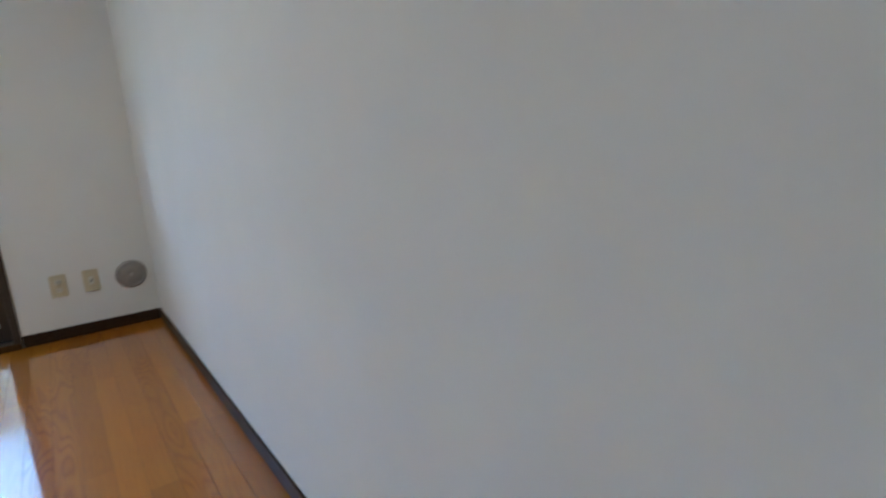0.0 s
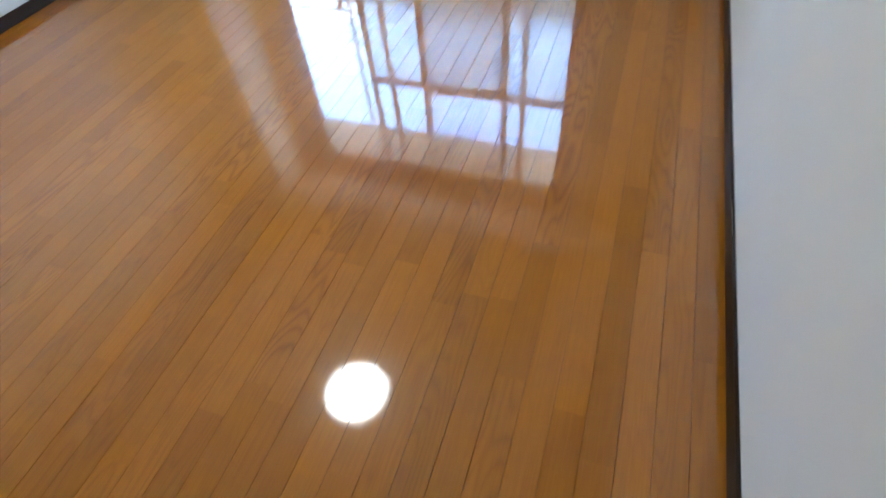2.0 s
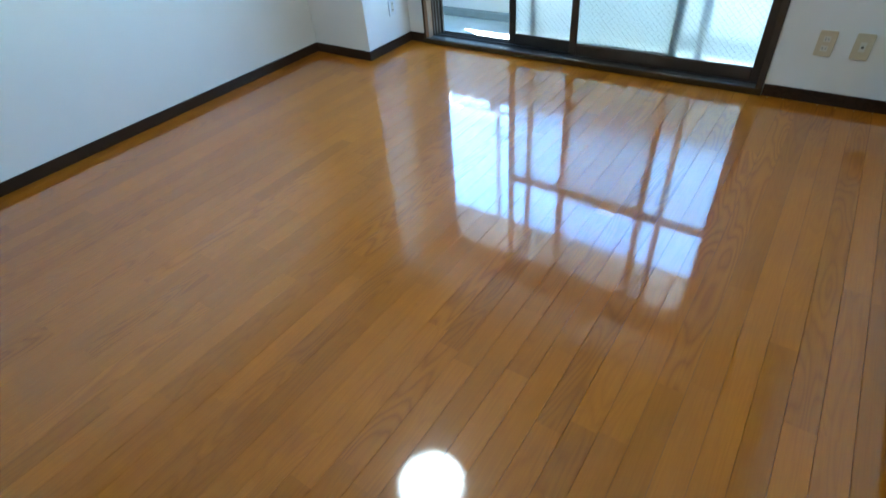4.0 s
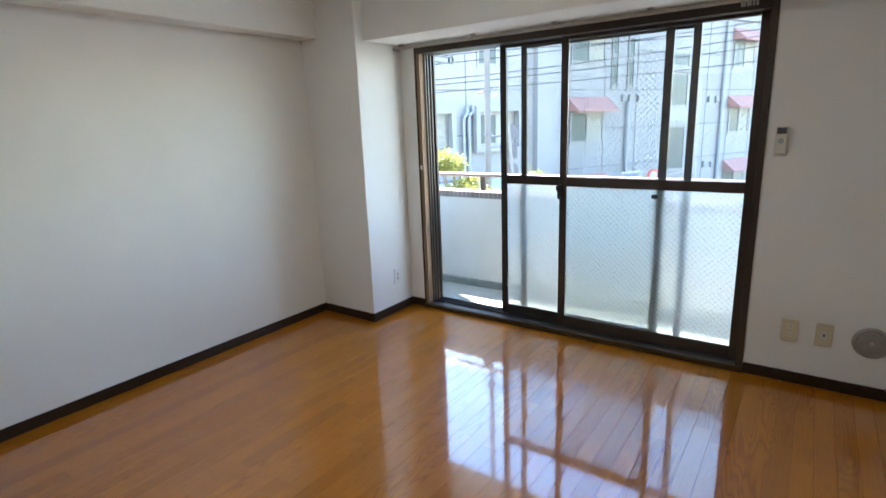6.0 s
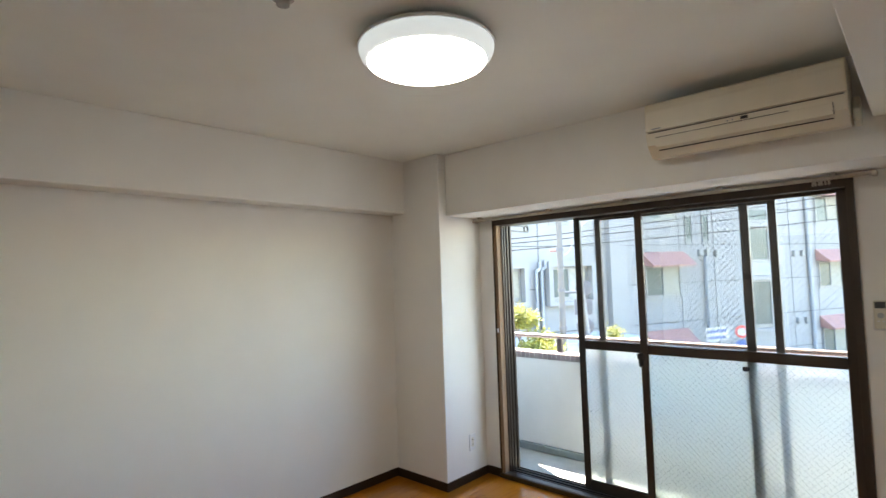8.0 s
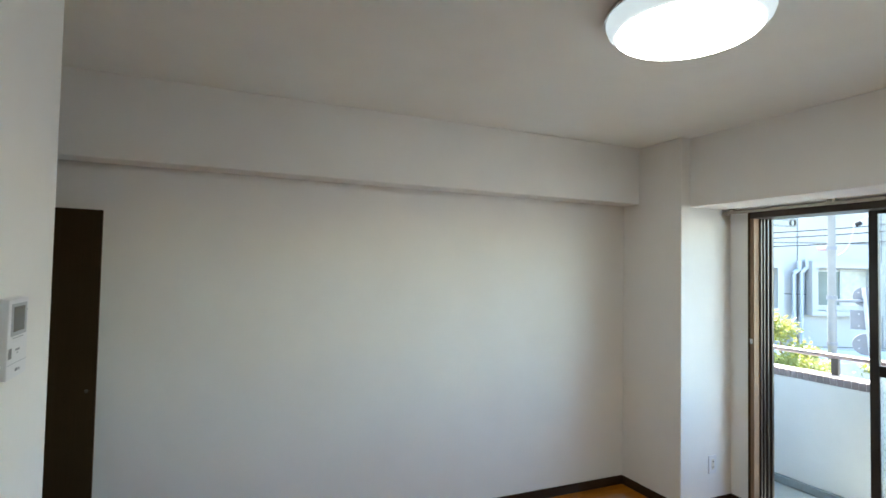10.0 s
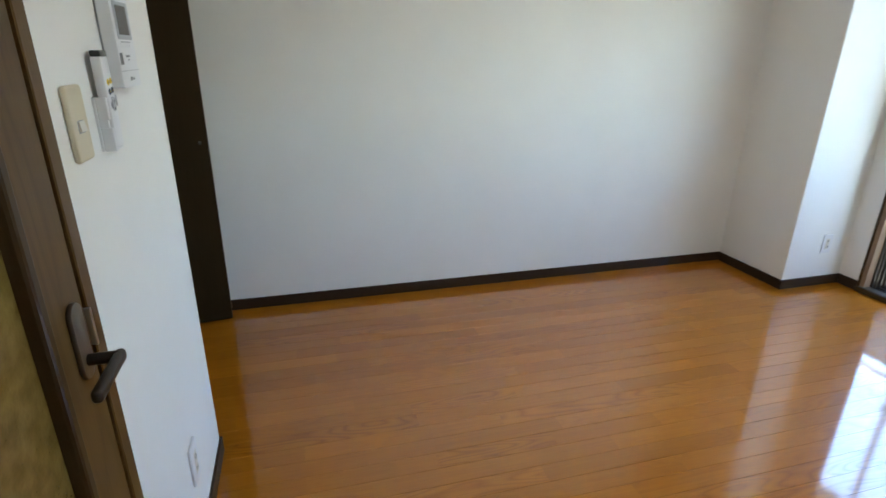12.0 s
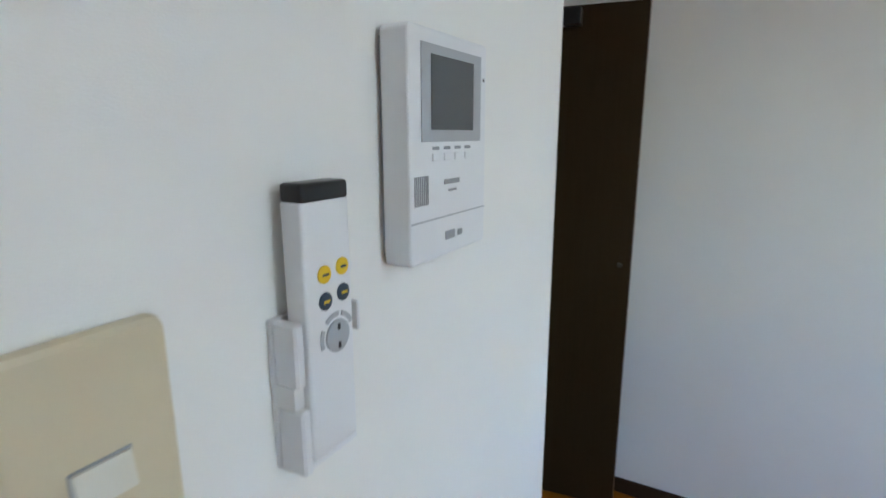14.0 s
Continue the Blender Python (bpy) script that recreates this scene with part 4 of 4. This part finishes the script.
# direction sign beside the building
ds = thing("street_sign", (-5.3, 18.0, -3.2), "white street sign with blue writing on a post", "sign")
bm = bmesh.new()
rod(bm, (-5.32, 18.02, -3.2), (-5.32, 18.02, -0.3), 0.035, n=10)
part("post", bm, POSTMETAL, ds)
for nm, mat, du, z0, z1, o in (("board", SIGNWHITE, 0.5, -0.8, -0.36, 0.0), ("writing", SIGNBLUE, 0.42, -0.54, -0.44, -0.012), ("writing", SIGNBLUE, 0.38, -0.73, -0.64, -0.012)):
    bm = bmesh.new()
    count = 1 if nm == "board" else 6
    for k in range(count):
        a = -du + 2 * du * k / count
        box(bm, a, a + 2 * du / count * (1 if count == 1 else 0.72), o - 0.01, o, z0, z1)
    bmesh.ops.transform(bm, verts=bm.verts, matrix=Matrix.Translation((-5.35, 17.9, 0)) @ Matrix.Rotation(math.atan2(DIR.y, DIR.x), 4, "Z"))
    part(nm, bm, mat, ds)
rs = thing("round_road_sign", (-4.9, 18.9, -3.2), "red and blue round road signs on a post", "sign")
bm = bmesh.new()
rod(bm, (-4.88, 18.92, -3.2), (-4.88, 18.92, -0.4), 0.035, n=10)
part("post", bm, POSTMETAL, rs)
for z, m in ((-0.58, SIGNRED), (-1.02, SIGNBLUE)):
    d_ = disc(-4.88, 18.87, z, 0.2, "disc", m, rs)
bm = bmesh.new()
c = Vector((-4.88, 18.85, -0.58))
rod(bm, c - fx * 0.012, c, 0.13, n=28)
part("disc_centre", bm, SIGNWHITE, rs)

# delivery truck parked beside the building
truck = new("delivery_truck")
tagged(truck, "tall pale delivery truck parked beside the building", "truck")
ORIGIN[truck] = Vector((0, 0, 0))
part("cargo_box", B(-1.9, 1.3, -0.85, 0.85, 0.75, 3.0, bevel=0.04, seg=2), SIGNWHITE, truck)
bm = prism(bmesh.new(), [(-3.35, 0.5), (-3.35, 1.45), (-2.75, 2.95), (-2.55, 3.05), (-1.95, 3.05), (-1.95, 0.5)], "y", -0.82, 0.82, 0.03)
cab = part("cab", bm, SIGNWHITE, truck)
part("windscreen", prism(bmesh.new(), [(-3.33, 1.55), (-2.80, 2.86), (-2.815, 2.87), (-3.345, 1.56)], "y", -0.70, 0.70), FARGLASS, cab)
for y in (-0.825, 0.815):
    part("side_window", prism(bmesh.new(), [(-3.0, 1.65), (-2.6, 2.65), (-2.1, 2.65), (-2.1, 1.65)], "y", y, y + 0.01), FARGLASS, cab)
for x in (-2.6, 0.6):
    for y in (-0.7, 0.7):
        bm = bmesh.new()
        rod(bm, (x, y - 0.1, 0.33), (x, y + 0.1, 0.33), 0.33, n=24)
        wheel = part("wheel", bm, BLACK, truck)
        bm = bmesh.new()
        rod(bm, (x, y - 0.11, 0.33), (x, y + 0.11, 0.33), 0.18, n=16)
        part("rim", bm, POSTMETAL, wheel)
part("chassis", B(-3.2, 1.3, -0.4, 0.4, 0.36, 0.72), BLACK, truck)
truck.matrix_world = Matrix.Translation((-7.2, 12.7, -3.2)) @ Matrix.Rotation(math.atan2(DIR.y, DIR.x), 4, "Z")

# overhead cables
CABLES = ((-6.0, 9.40, 4.45, 9.5), (-5.6, 9.40, 4.2, 8.6), (-5.3, 9.40, 4.1, 8.0), (-5.93, 9.46, 3.3, 7.6), (-5.93, 9.46, 2.9, 7.1),
          (-5.93, 9.46, 2.6, 6.2), (-5.93, 9.46, 2.3, 5.9), (-5.93, 9.46, 2.05, 4.7), (-5.93, 9.46, 2.75, 5.2), (-5.93, 9.46, 2.2, 5.4), (-5.93, 9.46, 3.1, 6.6))
for x, y, z, z2 in CABLES:
    for a, b in (((x, y, z), (9.5, 25.0, z2)), ((x, y, z), (x - 18, y - 5.5, z + 0.9))):
        a, b = Vector(a), Vector(b)
        bm = bmesh.new()
        last = a
        for k in range(1, 13):
            f = k / 12
            p = a.lerp(b, f) - Vector((0, 0, 1.6 * f * (1 - f)))
            rod(bm, last, p, 0.0095, n=5, caps=False)
            last = p
        solid("overhead_cable", bm, CABLE, "black overhead cable across the street", "cable", "street cables")


def tree(x, y, z0, spread, height, count, seed):
    """A small street tree: tapered trunk, limbs and a crown of single leaves in loose tufts."""
    rnd = random.Random(seed)
    t = thing("tree", (x, y, z0), "yellow-green leafy street tree", "tree")
    bm = bmesh.new()
    rod(bm, (x, y, z0), (x, y, z0 + height * 0.6), 0.09, 0.05, n=10)
    tufts = []
    for k in range(11):
        a, h = rnd.uniform(0, 6.28), rnd.uniform(0.62, 1.0)
        r = spread * rnd.uniform(0.3, 0.95) * (1.2 - 0.5 * h)
        tip = Vector((x + r * math.cos(a), y + r * math.sin(a), z0 + height * h))
        rod(bm, (x, y, z0 + height * rnd.uniform(0.45, 0.6)), tip, 0.03, 0.008, n=6)
        tufts.append(tip)
    part("trunk", bm, BARK, t)
    verts, faces = [], []
    for tip in tufts:
        for k in range(count // len(tufts)):
            c = tip + Vector((rnd.gauss(0, 0.16), rnd.gauss(0, 0.16), rnd.gauss(0, 0.11))) * spread
            q = Euler((rnd.uniform(-1, 1), rnd.uniform(-1, 1), rnd.uniform(0, 6.28))).to_matrix()
            s = rnd.uniform(0.024, 0.05)
            i = len(verts)
            verts += [c + q @ Vector(v) * s for v in ((-1, 0, 0), (0, -0.45, 0.1), (1.1, 0, 0), (0, 0.45, 0.1))]
            faces += [(i, i + 1, i + 2), (i, i + 2, i + 3)]
    me = bpy.data.meshes.new("crown")
    me.from_pydata(verts, [], faces)
    me.materials.append(LEAF)
    ob = new("crown", me)
    ob.parent = t
    ob.matrix_parent_inverse = Matrix.Translation(-Vector((x, y, z0)))
    ob["kind"] = "stuff"


tree(-6.25, 8.8, -3.2, 0.80, 4.05, 11000, 3)
tree(-5.95, 11.6, -3.2, 0.6, 3.32, 3500, 8)

# ---- panels of the building opposite ----
ZE = (-3.3, -1.95, -0.50, 0.97, 2.42, 3.9, 5.4)
UE = (-11.0, -9.2, -7.4, -5.72, -4.55, -2.2, -1.0, 0.0, 1.80, 3.62, 5.4, 7.02, 8.17, 9.87, 11.68, 13.5, 16.0)
panel_meshes = {}
for u0, u1 in zip(UE, UE[1:]):
    for z0, z1 in zip(ZE, ZE[1:]):
        key = (round(u1 - u0, 3), round(z1 - z0, 3))
        if key not in panel_meshes:
            panel_meshes[key] = mesh_of("panel", B(0.016, key[0] - 0.016, 0.0, 0.021, 0.016, key[1] - 0.016, bevel=0.006), CONCRETE)
        ob = new("panel", panel_meshes[key])
        ob.parent = far
        ob.location = (u0, 0, z0)

# ---- parapet cap tiles ----
bm = B(-0.0215, 0.0215, -0.006, 0.0, 0.0, 0.053, bevel=0.002)
tile_mesh = mesh_of("tile", bm, TILE)
bm = B(-0.0215, 0.0215, 0.0, 0.118, 0.0, 0.006, bevel=0.002)
tile_top_mesh = mesh_of("tile", bm, TILE)
for i in range(108):
    x = -4.17 + i * 0.0455
    for me, z in ((tile_mesh, 0.748), (tile_top_mesh, 0.80)):
        ob = new("tile", me)
        ob.parent = parapet
        ob.location = Vector((x, BYP + 0.003, z)) - parapet.location

# ---- floor strips ----
structure("floor", B(XL - 0.02, 0.02, NY, YW + 0.02, -0.06, -0.012), SUBFLOOR, "honey-brown glossy oak strip floor", "floor")
floor = bpy.data.objects["floor"]
W = 0.0759
pieces = {}


def strip_mesh(length, width):
    key = (length, width)
    if key not in pieces:
        bm = bmesh.new()
        hx, hy = width / 2 - 0.00052, length / 2
        low, top = [[bm.verts.new((sx * hx, sy * hy, z)) for sx, sy in ((-1, -1), (1, -1), (1, 1), (-1, 1))] for z in (-0.012, 0.0)]
        for k in range(4):
            bm.faces.new((low[k], low[(k + 1) % 4], top[(k + 1) % 4], top[k]))
        bm.faces.new(top)
        bm.faces.new(low[::-1])
        pieces[key] = mesh_of("strip", bm, FLOOR)
    return pieces[key]


rnd = random.Random(11)
for i in range(46):
    x1 = -0.006 - i * W
    x0 = max(x1 - W, XL)
    if x1 - x0 < 0.01:
        continue
    deep = NY if x1 <= SX + 0.01 else SY - 0.03
    y = YW
    first = {3: YW - 1.362, 2: YW - 1.10, 6: YW - 1.055}.get(i)
    run = [first] if first else [round(rnd.uniform(0.25, 0.9), 2)]
    while YW - sum(run) > deep:
        run.append(rnd.choice((0.45, 0.6, 0.75, 0.9, 0.9)))
    for ln in run:
        ln = round(min(ln, y - deep), 3)
        if ln < 0.02:
            break
        ob = new("strip", strip_mesh(ln, round(x1 - x0, 4)))
        ob.parent = floor
        ob.matrix_parent_inverse = Matrix.Translation(-floor.location)
        ob.location = ((x0 + x1) / 2, y - ln / 2, 0)
        y -= ln
